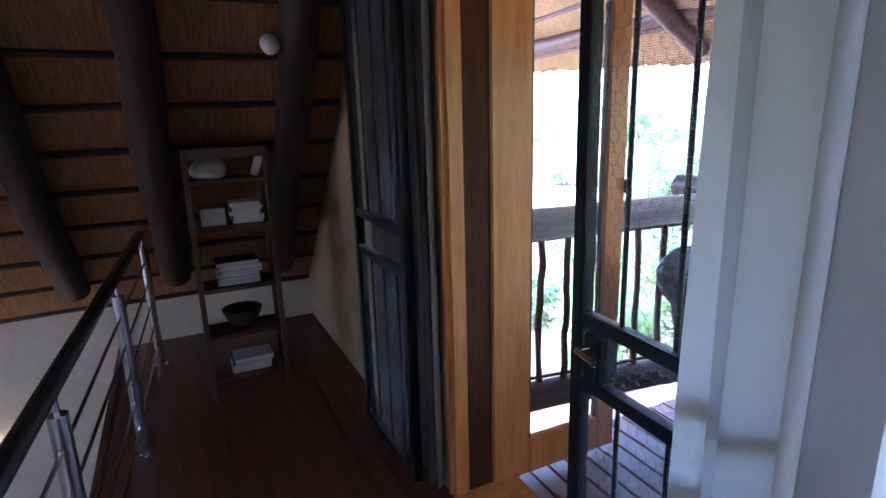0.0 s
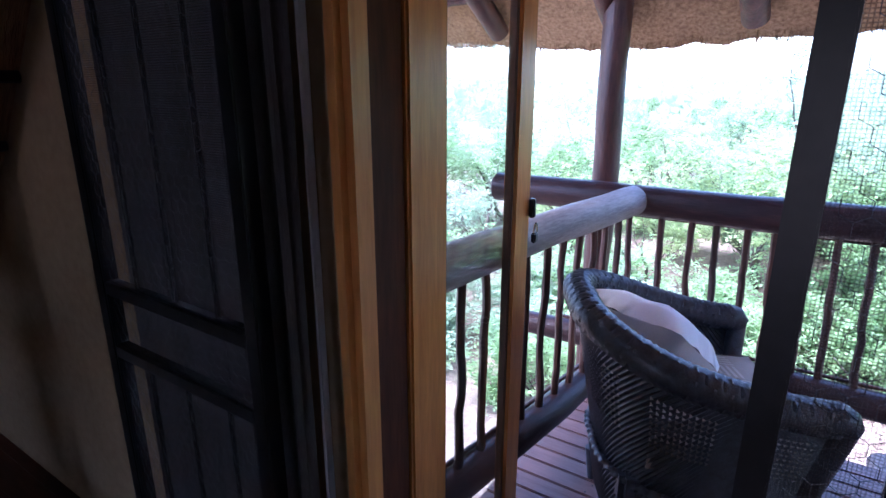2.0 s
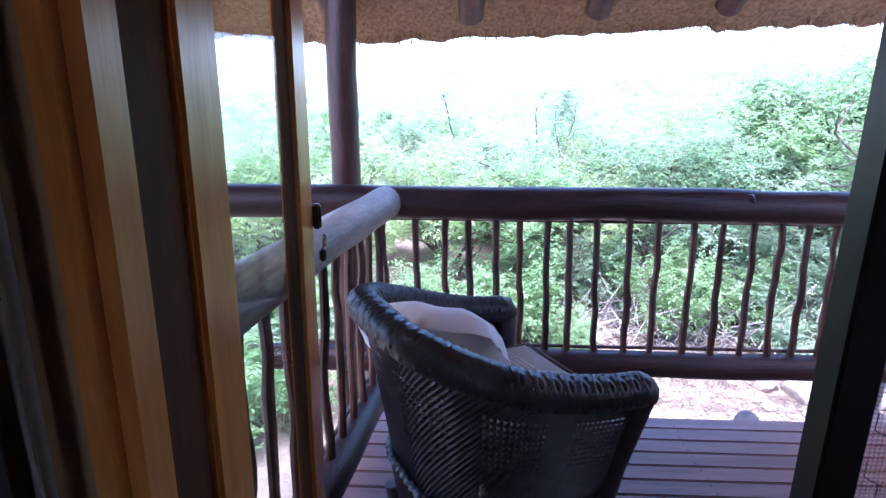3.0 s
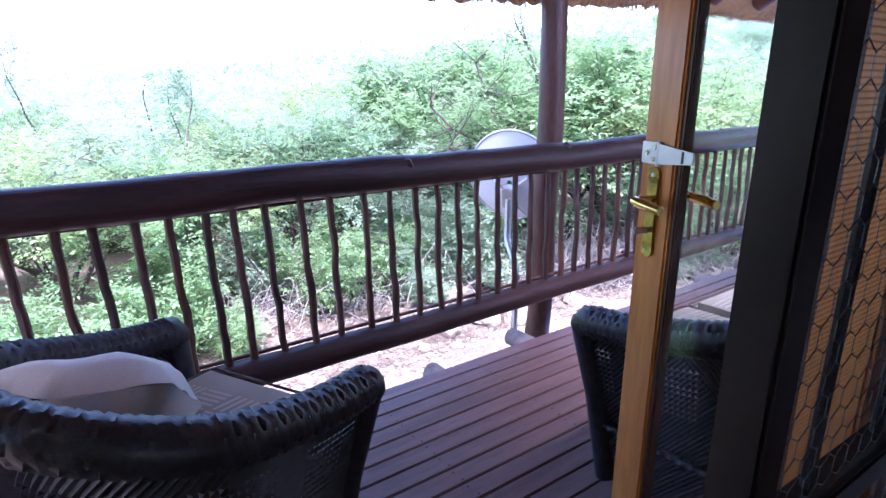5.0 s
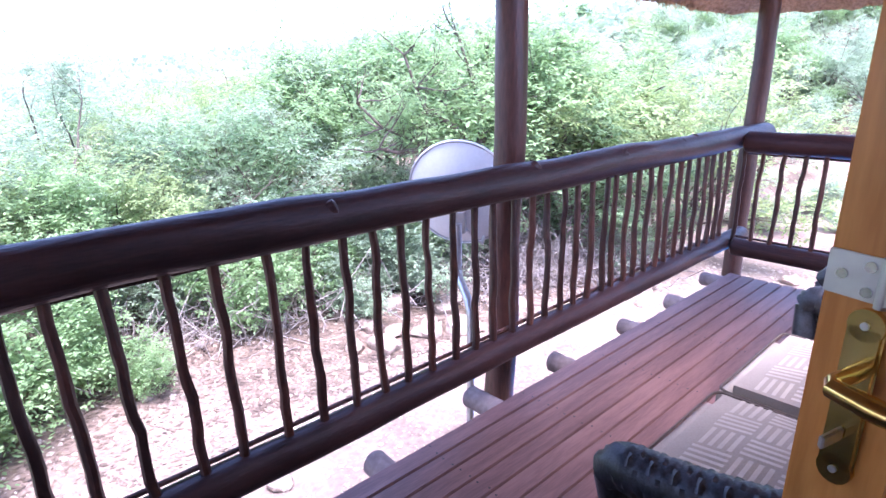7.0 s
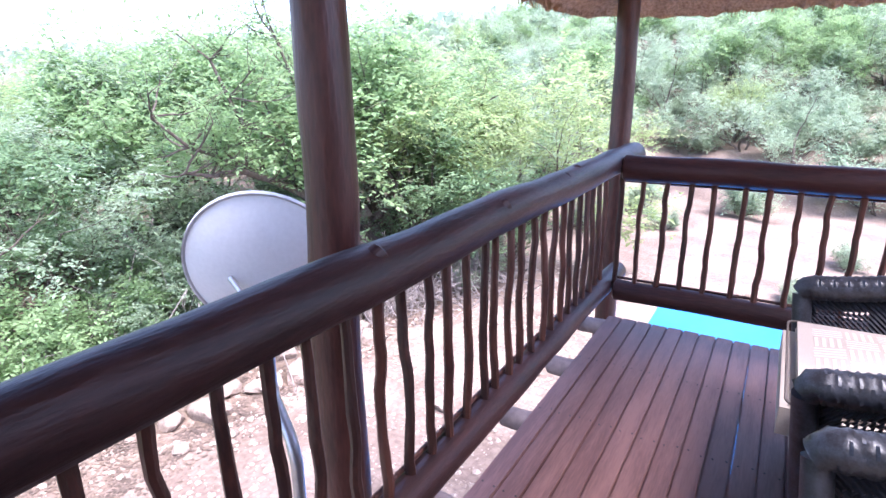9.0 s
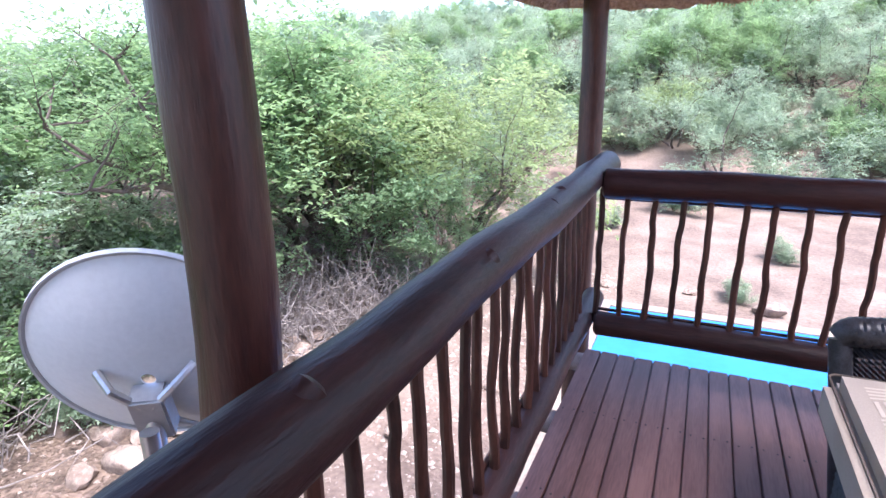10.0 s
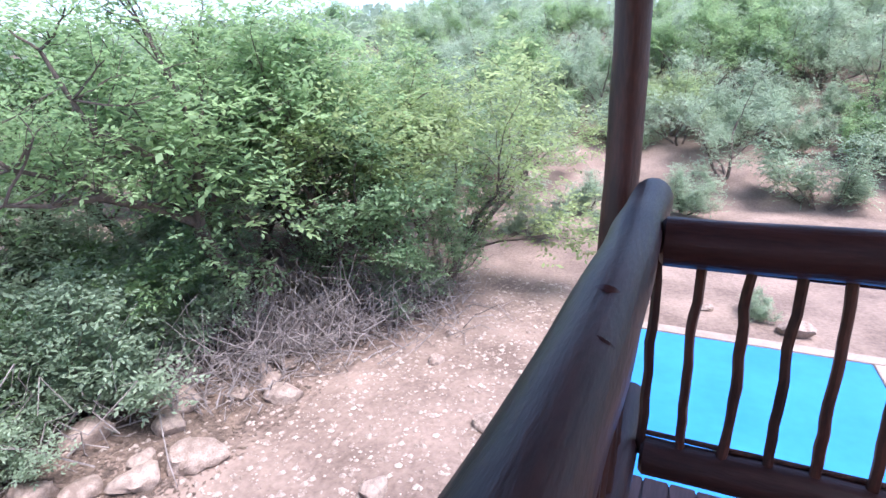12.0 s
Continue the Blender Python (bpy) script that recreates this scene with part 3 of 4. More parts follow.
def lever_set(root, x, y, zc, side):
    plate = part("handle_plate", box((x - 0.017, y, zc - 0.082), (x + 0.017, y + side * 0.008, zc + 0.082), 0.003) if side > 0 else box((x - 0.017, y + side * 0.008, zc - 0.082), (x + 0.017, y, zc + 0.082), 0.003), BRASS, root, "polished brass back plate")
    for dz in (-0.082, 0.082):
        part("plate_end", tube([(x, y, zc + dz), (x, y + side * 0.008, zc + dz)], 0.017, 16), BRASS, plate)
        part("plate_screw", tube([(x, y + side * 0.008, zc + dz), (x, y + side * 0.0105, zc + dz)], 0.004, 10), ZINC, plate)
    part("handle", tube([(x, y, zc + 0.03), (x, y + side * 0.045, zc + 0.03), (x - 0.004, y + side * 0.055, zc + 0.03), (x - 0.04, y + side * 0.056, zc + 0.027), (x - 0.08, y + side * 0.052, zc + 0.023)], [0.009, 0.009, 0.010, 0.012, 0.010], 12), BRASS, root, "brass lever handle")
    part("key", box((x - 0.003, y + min(side * 0.008, side * 0.045), zc - 0.045), (x + 0.003, y + max(side * 0.008, side * 0.045), zc - 0.030), 0.002), ZINC, root, "steel key in the lock")


lever_set(right_leaf, 0.481, 0.021, 1.128, 1)
lever_set(right_leaf, 0.481, -0.021, 1.128, -1)
hasp = part("hasp", box((0.478, 0.0215, 1.232), (0.528, 0.0250, 1.278), 0.001), ZINC, right_leaf, "zinc hasp plate with a long strap")
part("hinge_knuckle", tube([(0.474, 0.026, 1.230), (0.474, 0.026, 1.280)], 0.006, 10), ZINC, hasp)
bm = box((0.375, 0.0285, 1.234), (0.470, 0.0315, 1.276))
for v in bm.verts:
    if v.co.x < 0.38:
        v.co.z = 1.255 + (v.co.z - 1.255) * 0.55
part("hasp_strap", bm, ZINC, hasp, "zinc strap", smooth=False)
part("hasp_slot", box((0.398, 0.0310, 1.243), (0.405, 0.0322, 1.267), 0.0005), DARKSTEEL, hasp, "dark slot")
for x, z in ((0.488, 1.242), (0.488, 1.268), (0.512, 1.255)):
    part("screw", tube([(x, 0.025, z), (x, 0.028, z)], 0.0055, 10), STEEL, hasp)

# unseen window, added so that the curtain can be lit from behind
window_1 = thing("window_1", "unseen pine framed window added behind the pale curtain", "window", kind="structure")
for nm, lo, hi in (("window_sill", (WIN_L, 1.56, WIN_LOW), (WIN_R, 1.64, WIN_LOW + 0.05)), ("window_head", (WIN_L, 1.56, WIN_TOP - 0.05), (WIN_R, 1.64, WIN_TOP)), ("window_jamb", (WIN_L, 1.56, WIN_LOW + 0.05), (WIN_L + 0.05, 1.64, WIN_TOP - 0.05)), ("window_jamb", (WIN_R - 0.05, 1.56, WIN_LOW + 0.05), (WIN_R, 1.64, WIN_TOP - 0.05))):
    part(nm, box(lo, hi, 0.005), VARNISH, window_1)
part("pane", box((WIN_L + 0.05, 1.597, WIN_LOW + 0.05), (WIN_R - 0.05, 1.603, WIN_TOP - 0.05)), GLASS, window_1, smooth=False).visible_shadow = False

# ---- steel security gate ----
def hex_wire(w, h, s, bm=None):
    bm = bm or bmesh.new()
    dx, dy = s * 0.866, s * 0.75
    r = 0.0006
    for j in range(int(h / dy) + 1):
        for i in range(int(w / dx) + 1):
            cx, cz = i * dx + (j % 2) * dx / 2, j * dy
            if cx > w - dx / 2 or cz > h - s / 2:
                continue
            a, b, c, d = (cx, cz), (cx + dx / 2, cz + s * 0.25), (cx + dx / 2, cz + s * 0.75), (cx - dx / 2, cz + s * 0.25)
            for p, q in ((a, b), (b, c), (a, d)):
                if 0 <= p[0] <= w and 0 <= q[0] <= w:
                    tube([(p[0], 0, p[1]), (q[0], 0, q[1])], r, 3, bm)
    return bm


def gate_leaf(label, hinge, yaw, width, lift=0.0):
    root = thing("security_gate", label, "gate", Matrix.Translation(hinge) @ Matrix.Rotation(radians(yaw), 4, 'Z'), "security gate leaves")
    h, t = 1.96, 0.038
    for x in (0, width - t):
        part("stile", box((x, -t / 2, 0), (x + t, t / 2, h), 0.003), DARKSTEEL, root)
    low, mid = 0.80 + lift, 0.965 + lift
    for z in (0.0, low, mid, h - t):
        part("crossbar", box((t, -t / 2 + 0.002, z), (width - t, t / 2 - 0.002, z + 0.034), 0.003), DARKSTEEL, root)
    for k in (1, 2, 3):
        x = width * k / 4
        part("bar", tube([(x, -0.004, t), (x, -0.004, low)], 0.006, 8), DARKSTEEL, root)
        part("bar", tube([(x, -0.004, mid + 0.034), (x, -0.004, h - t)], 0.006, 8), DARKSTEEL, root)
    for z0, z1 in ((t, low), (low + 0.034, mid), (mid + 0.034, h - t)):
        bm = hex_wire(width - 2 * t, z1 - z0, 0.034)
        bmesh.ops.translate(bm, verts=bm.verts, vec=(t, 0.004, z0))
        tagged(part("wire_mesh", bm, WIRE, root, "hexagonal wire netting", smooth=False), kind="stuff")
        s = part("insect_screen", box((t, 0.0085, z0), (width - t, 0.0095, z1)), SCREEN, root, "fine grey insect screen", smooth=False)
    return root


gr = gate_leaf("closed black steel gate leaf with wire netting", (1.606, 1.487, FLOOR_IN + 0.02), 178.4, 0.620, -0.03)
box_lock = part("lock_box", box((0.50, -0.03, 0.808), (0.556, 0.03, 0.930), 0.004), DARKSTEEL, gr, "black steel lock box")
part("lock_handle", tube([(0.53, 0.03, 0.90), (0.53, 0.07, 0.90), (0.46, 0.075, 0.895)], 0.008, 10), STEEL, box_lock)
gate_leaf("black steel gate leaf swung open against the wall", (0.205, 1.372, FLOOR_IN + 0.02), 180, 0.60, 0.045)


# ---- curtains ----
def curtain(label, x0, x1, y, amp, folds, mat, z0=FLOOR_IN + 0.03, z1=2.25, seed=0):
    bm = bmesh.new()
    n, m = folds * 10, 12
    rows = []
    for j in range(m + 1):
        z = z0 + (z1 - z0) * j / m
        row = []
        for i in range(n + 1):
            s = i / n
            ph = 2 * math.pi * folds * s + 0.5 * noise.noise(Vector((s * 5, z * 0.7, seed)))
            row.append(bm.verts.new((x0 + (x1 - x0) * s + 0.3 * amp * math.sin(2 * ph), y + amp * math.sin(ph) * (0.8 + 0.3 * noise.noise(Vector((s * 9, z, seed)))), z)))
        rows.append(row)
    for a, b in zip(rows, rows[1:]):
        for i in range(n):
            bm.faces.new((a[i], a[i + 1], b[i + 1], b[i]))
    bmesh.ops.solidify(bm, geom=bm.faces[:], thickness=0.003)
    return solid("curtain", bm, mat, label, "curtain")


curtain("dark grey gathered curtain beside the door", -0.40, 0.22, 1.436, 0.014, 9, CURTAIN, seed=1)
curtain("dark grey gathered curtain bunched in the door reveal", 0.215, 0.275, 1.415, 0.035, 1, CURTAIN, seed=3, z1=2.1)
curtain("pale curtain lining hanging in the door reveal", 0.278, 0.300, 1.43, 0.02, 1, LINING, seed=4, z1=2.1)
curtain("pale gathered curtain drawn beside the door", 1.41, 2.20, 1.385, 0.035, 6, LINING, seed=2)
solid("curtain_rail", tube([(-0.6, 1.41, 2.27), (2.4, 1.41, 2.27)], 0.012, 10), DARKSTEEL, "thin dark curtain rail above the door", "curtain rail")


# ---- wicker seats ----
def wicker_seat(width, depth, cushions, label, category, m, group, pillow, name="wicker_armchair"):
    """Tub seat facing local +y, origin on the floor at its centre."""
    root = thing(name, label, category, m, group)
    w, d = width / 2, depth / 2
    rc = min(0.30, w * 0.8)
    base = []
    for s in np.linspace(0, 1, 9)[:-1]:
        base.append((w, d - s * (2 * d - rc)))
    for a in np.linspace(0, math.pi / 2, 9)[:-1]:
        base.append((w - rc + rc * math.cos(a), -d + rc - rc * math.sin(a)))
    for s in np.linspace(0, 1, 8)[:-1]:
        base.append((w - rc - s * (2 * w - 2 * rc), -d))
    for a in np.linspace(math.pi / 2, 0, 9)[:-1]:
        base.append((-w + rc - rc * math.cos(a), -d + rc - rc * math.sin(a)))
    for s in np.linspace(1, 0, 9):
        base.append((-w, d - s * (2 * d - rc)))
    pts = [Vector((*p, 0)) for p in base]
    cum = [0]
    for a, b in zip(pts, pts[1:]):
        cum.append(cum[-1] + (b - a).length)
    L = cum[-1]

    def at(u):
        s = u * L
        for i in range(len(cum) - 1):
            if s <= cum[i + 1] + 1e-9:
                f = (s - cum[i]) / max(cum[i + 1] - cum[i], 1e-9)
                p = pts[i].lerp(pts[i + 1], f)
                t = (pts[i + 1] - pts[i]).normalized()
                return p, Vector((t.y, -t.x, 0)) * -1
        return pts[-1], Vector((-1, 0, 0))

    def rim(p):
        b = max(0.0, min(1.0, (d - p.y) / (2 * d)))
        return 0.70 + 0.20 * (b ** 1.6)

    # woven shell: over-and-under relief, open lattice panels in the upper half
    nu, nv = int(L / 0.0095), 64
    bm = bmesh.new()
    grid = []
    for i in range(nu + 1):
        p, nrm = at(i / nu)
        c = Vector((0, 0.05, 0))
        out = (p - c).normalized()
        col = []
        for j in range(nv + 1):
            v = j / nv
            z = 0.10 + (rim(p) - 0.12) * v
            flare = 0.14 * (v - 0.95) + 0.05
            wv = 0.0040 * (1 if (i + j) % 2 else -1) + (0.016 if v < 0.34 else 0.0)
            q = p + out * (flare + wv - 0.05)
            col.append(bm.verts.new((q.x, q.y, z)))
        grid.append(col)
    for i in range(nu):
        u = i / nu
        seg = (u * L) % 0.30
        for j in range(nv):
            v = j / nv
            if 0.58 < v < 0.86 and 0.04 < seg < 0.24 and j % 2 == 0 and i % 2 == 0:
                continue
            bm.faces.new((grid[i][j], grid[i + 1][j], grid[i + 1][j + 1], grid[i][j + 1]))
    part("woven_shell", bm, WICKER, root, smooth=False)
    # rolled rim, plaited
    n = int(L / 0.008)
    rp, rr = [], []
    for i in range(n + 1):
        p, nrm = at(i / n)
        out = (p - Vector((0, 0.05, 0))).normalized()
        q = p + out * 0.0
        e = min(i, n - i) / n
        rp.append(Vector((q.x, q.y, rim(p) - 0.01 - 0.03 * max(0, 0.012 - e) / 0.012)))
        rr.append(0.052 * (1 + 0.015 * (-1) ** i) * (0.8 + 0.2 * min(1, e / 0.02)))
    bm = tube(rp, rr, 20)
    for k, v in enumerate(bm.verts):
        ring, a = divmod(k, 20)
        if ring < len(rp):
            v.co += (v.co - rp[min(ring, n)]).normalized() * (0.0026 * math.sin(ring * 2.1 + a * 2 * math.pi / 20 * 6) + 0.0018 * math.sin(ring * 2.1 - a * 2 * math.pi / 20 * 6))
    part("rolled_rim", bm, WICKER, root, "plaited dark rim")
    # braided border round the seat line
    bp = []
    for i in range(n + 1):
        p, nrm = at(i / n)
        out = (p - Vector((0, 0.05, 0))).normalized()
        bp.append(Vector((*(p + out * -0.072).xy, 0.10 + (rim(p) - 0.12) * 0.34)))
    bm = tube(bp, 0.013, 8)
    for k, v in enumerate(bm.verts):
        ring, a = divmod(k, 8)
        if ring <= n:
            v.co += (v.co - bp[ring]).normalized() * 0.004 * math.sin(ring * 1.25 + a * math.pi / 4 * 2)
    part("braided_border", bm, WICKER, root)
    for sx in (-1, 1):
        part("arm_front", tube([(sx * (w - 0.10), d - 0.075, 0.08), (sx * (w - 0.06), d - 0.035, 0.4), (sx * w, d - 0.005, 0.66)], 0.036, 12, wob=0.05), WICKER, root)
        for sy in (-1, 1):
            part("leg", tube([(sx * (w - 0.13), sy * (d - 0.14), 0), (sx * (w - 0.12), sy * (d - 0.13), 0.14)], [0.020, 0.026], 10), WICKER, root)
    part("seat_base", box((-w + 0.11, -d + 0.12, 0.26), (w - 0.11, d - 0.03, 0.39), 0.02), WICKER, root)
    bm = bmesh.new()
    rows = []
    nx = int(2 * (w - 0.10) / 0.014)
    for i in range(nx + 1):
        x = -w + 0.10 + i * 2 * (w - 0.10) / nx
        rows.append([bm.verts.new((x, d - 0.045 + 0.004 * (1 if (i + j) % 2 else -1), 0.08 + j * 0.014)) for j in range(19)])
    for a, b in zip(rows, rows[1:]):
        for j in range(18):
            bm.faces.new((a[j], b[j], b[j + 1], a[j + 1]))
    part("front_panel", bm, WICKER, root, smooth=False)
    # cushions lie on the seat as things of their own
    cw = (2 * w - 0.18) / cushions
    for c in range(cushions):
        x0 = -w + 0.09 + c * cw
        cush = thing("seat_cushion", "beige seat cushion with a woven stripe pattern on dark wicker", "cushion", m, group)
        cush.matrix_basis = m
        bm = box((x0 - 0.008, -d + 0.14, 0.392), (x0 + cw + 0.008, d + 0.045, 0.578))
        bmesh.ops.bevel(bm, geom=bm.edges[:], offset=0.045, segments=4, affect='EDGES')
        bmesh.ops.subdivide_edges(bm, edges=[e for e in bm.edges if e.calc_length() > 0.2], cuts=7, use_grid_fill=True)
        for v in bm.verts:
            if v.co.z > 0.52:
                fx = (v.co.x - x0 - cw / 2) / (cw / 2)
                v.co.z += 0.038 * (1 - fx * fx) * max(0, 1 - ((v.co.y) / d) ** 2) + 0.003 * noise.noise(v.co * 9)
        part("cover", bm, CUSHION, cush)
        xa, xb, ya, yb = x0 + 0.005, x0 + cw - 0.005, -d + 0.153, d + 0.032
        loop = []
        for cx, cy, a0 in ((xb, yb, 0), (xa, yb, 90), (xa, ya, 180), (xb, ya, 270)):
            sx, sy = (-1 if cx == xb else 1), (-1 if cy == yb else 1)
            for k in range(5):
                a = radians(a0 + 22.5 * k)
                loop.append((cx + sx * 0.03 + 0.03 * math.cos(a), cy + sy * 0.03 + 0.03 * math.sin(a), 0.566))
        part("piping", tube(loop + loop[:1], 0.0045, 6), PIPING, cush, "thin brown piping along the edge")
        # raised herringbone stripes
        bm = bmesh.new()
        k = 0
        for a in range(int((cw - 0.08) / 0.10)):
            for b in range(int((2 * d - 0.22) / 0.10)):
                for s in range(4):
                    cx, cy = x0 + 0.05 + a * 0.10, -d + 0.20 + b * 0.10
                    o = 0.008 + s * 0.023
                    lo, hi = ((cx + o, cy), (cx + o + 0.011, cy + 0.093)) if (a + b) % 2 else ((cx, cy + o), (cx + 0.093, cy + o + 0.011))
                    q = []
                    for X, Y in ((lo[0], lo[1]), (hi[0], lo[1]), (hi[0], hi[1]), (lo[0], hi[1])):
                        fx = (X - x0 - cw / 2) / (cw / 2)
                        Z = 0.578 + 0.038 * (1 - fx * fx) * max(0, 1 - (Y / d) ** 2)
                        q.append(bm.verts.new((X, Y, Z + 0.002)))
                    bm.faces.new(q)
        tagged(part("stripe_pattern", bm, CUSHLINE, cush, "grey woven stripes", smooth=False), kind="stuff")
    for px, py, pz, rx, rz, mt, lab in pillow:
        p = bmesh.new()
        bmesh.ops.create_grid(p, x_segments=14, y_segments=14, size=0.5)
        vs = list(p.verts)
        top = {}
        for v in vs:
            u, vv = v.co.x * 2, v.co.y * 2
            hgt = 0.105 * (max(0, (1 - u ** 4) * (1 - vv ** 4))) ** 0.5
            top[v] = hgt
            v.co.x *= 0.45 * (1 - 0.10 * (1 - abs(u)) * vv * vv)
            v.co.y *= 0.43 * (1 - 0.10 * (1 - abs(vv)) * u * u)
        dup = bmesh.ops.duplicate(p, geom=p.verts[:] + p.edges[:] + p.faces[:])
        for v in vs:
            v.co.z = top[v] + 0.012 * noise.noise(v.co * 11)
        for o, c2 in dup["vert_map"].items():
            if o in top:
                c2.co.z = -top[o]
        bmesh.ops.remove_doubles(p, verts=p.verts[:], dist=0.003)
        pil = thing("throw_pillow", lab, "pillow", m @ pose(px, py, pz, rx, 0, rz), group)
        part("pillow_cover", p, mt, pil)
    return root


WHITE_P = "plump white cotton pillow leaning in a wicker seat"
wicker_seat(0.72, 0.69, 1, "dark brown wicker tub armchair beside the railing", "armchair", pose(0.725, 2.66, 0, 0, 0, -61), "balcony seats", [(-0.14, -0.08, 0.70, -38, 42, WHITECLOTH, WHITE_P)])
wicker_seat(1.34, 0.74, 2, "dark brown wicker two-seat sofa against the wall", "sofa", pose(2.635, 2.10, 0, 0, 0, 0), "balcony seats", [(-0.36, -0.17, 0.71, -60, 4, WHITECLOTH, WHITE_P), (0.34, -0.17, 0.71, -60, -5, WHITECLOTH, WHITE_P)], "wicker_sofa")
wicker_seat(0.92, 0.74, 1, "dark brown wicker armchair near the balcony end", "armchair", pose(4.08, 2.12, 0, 0, 0, 0), "balcony seats", [(0.0, -0.19, 0.72, -66, 0, CUSHION, "beige back cushion in a wicker armchair")])

# ---- loft: steel balustrade ----
bal = thing("loft_balustrade", "brushed steel balustrade along the loft edge", "railing", pose(0, 0.322, FLOOR_IN, 0, 0, -3.7))
part("handrail", tube([(-1.75, 0, 0.835), (1.95, 0, 0.835)], 0.026, 16), DARKCHROME, bal, "dark polished round handrail")
for x in (-1.60, -0.60, 0.45, 1.45):
    post = part("post", tube([(x, 0, 0.0), (x, 0, 0.755)], 0.025, 16), STEEL, bal)
    part("pin", tube([(x, 0, 0.755), (x, 0, 0.815)], 0.008, 10), STEEL, post)
    part("foot", tube([(x, 0, 0.0), (x, 0, 0.010)], 0.042, 18), STEEL, post)
for z in (0.14, 0.27, 0.40, 0.53, 0.66):
    part("rod", tube([(-1.75, 0.0, z), (1.95, 0.0, z)], 0.006, 8), STEEL, bal)

# ---- loft: ladder shelf and what stands on it ----
shelf = thing("ladder_shelf", "dark wooden ladder shelf leaning under the thatch", "shelf", pose(-0.93, 0.885, FLOOR_IN))
lean = lambda z: -0.03 * z
for y in (-0.192, 0.192):
    bm = box((-0.02, y - 0.012, 0), (0.02, y + 0.012, 1.33), 0.003)
    for v in bm.verts:
        v.co.x += lean(v.co.z)
    part("upright", bm, DARKWOOD, shelf)
    bm = box((-0.22, y - 0.012, 0), (-0.19, y + 0.012, 1.16), 0.003)
    part("back_leg", bm, DARKWOOD, shelf)
LEVELS = (0.12, 0.36, 0.61, 0.93, 1.165)
for z in LEVELS:
    part("shelf_board", box((-0.205, -0.179, z - 0.011), (0.015 + lean(z), 0.179, z + 0.011), 0.003), DARKWOOD, shelf)
part("top_rail", box((lean(1.32) - 0.01, -0.179, 1.28), (lean(1.32) + 0.015, 0.179, 1.33), 0.003), DARKWOOD, shelf)


def book(y0, y1, z0, t, mat, lab, d=0.15, z=0):
    b = thing("book", lab, "book", pose(-0.93 + lean(z), 0.885, FLOOR_IN), "shelf books")
    part("cover", box((-d - 0.02, y0, z0), (-0.02, y1, z0 + t), 0.002), mat, b)
    part("page_block", box((-d - 0.018, y0 + 0.002, z0 + 0.002), (-0.0185, y1 - 0.002, z0 + t - 0.002)), BOOKS[0], b, "white page block", smooth=False)


rb = random.Random(4)
for lev, ys, n, mats in ((0.12, (-0.08, 0.12), 4, (0, 0, 1, 0)), (0.61, (-0.10, 0.11), 6, (0, 1, 0, 1, 0, 1)), (0.93, (0.0, 0.15), 5, (0, 0, 0, 0, 0))):
    z = lev + 0.012
    for k in range(n):
        t = rb.uniform(0.014, 0.026)
        j = rb.uniform(-0.012, 0.012)
        book(ys[0] + j, ys[1] + j, z, t, BOOKS[mats[k]], ("white", "black")[mats[k]] + " book lying in a stack on the ladder shelf", z=lev)
        z += t
book(-0.15, -0.03, 0.942, 0.09, BOOKS[2], "dark green box file on the ladder shelf", z=0.93)


def lathe(profile, seg=24):
    bm = bmesh.new()
    rings = [[bm.verts.new((r * math.cos(2 * math.pi * k / seg), r * math.sin(2 * math.pi * k / seg), z)) for k in range(seg)] for r, z in profile]
    for a, b in zip(rings, rings[1:]):
        for k in range(seg):
            bm.faces.new((a[k], a[(k + 1) % seg], b[(k + 1) % seg], b[k]))
    bm.faces.new(rings[0][::-1])
    bm.faces.new(rings[-1])
    return bm


bm = lathe([(0.04, 0), (0.075, 0.03), (0.10, 0.08), (0.105, 0.10), (0.095, 0.10), (0.065, 0.04), (0.02, 0.02)])
bmesh.ops.translate(bm, verts=bm.verts, vec=(-1.04, 0.885, FLOOR_IN + 0.371))
solid("bowl", bm, DARKBOWL, "dark round bowl on the ladder shelf", "bowl")
bm = bmesh.new()
bmesh.ops.create_icosphere(bm, subdivisions=3, radius=0.075)
for v in bm.verts:
    v.co = Vector((v.co.x * 0.9, v.co.y * 1.15, max(-0.055, v.co.z * 0.85))) * (1 + 0.25 * noise.noise(v.co * 14))
bmesh.ops.translate(bm, verts=bm.verts, vec=(-1.03, 0.80, FLOOR_IN + 1.228))
solid("ornament", bm, CERAMIC, "lumpy white ceramic ornament on the ladder shelf", "ornament")
bm = box((-0.006, -0.02, 0), (0.006, 0.02, 0.11), 0.002)
bmesh.ops.transform(bm, matrix=pose(-1.03, 1.02, FLOOR_IN + 1.177, -20, 0, 0), verts=bm.verts)
solid("card", bm, CERAMIC, "small white card standing on the ladder shelf", "card")
# alarm sensor on the rafter
bm = lathe([(0.03, 0), (0.04, 0.01), (0.04, 0.05), (0.03, 0.075), (0.012, 0.085)])
bmesh.ops.transform(bm, matrix=pose(-0.62, 1.09, ROOF(-0.62) + 0.10, 0, 115, 0), verts=bm.verts)
solid("alarm_sensor", bm, WHITEPLASTIC, "small white alarm sensor fixed to a roof rafter", "sensor")

# lamp in the room below, behind the balustrade
lamp = thing("wall_lamp", "lit wall lamp on the white wall below the loft", "lamp", pose(-2.10, -0.55, -0.55))
part("shade", lathe([(0.05, -0.08), (0.08, 0.08), (0.075, 0.08), (0.045, -0.08)]), CERAMIC, lamp)
part("bracket", box((-0.06, -0.02, -0.02), (0.0, 0.02, 0.02), 0.004), BRASS, lamp)
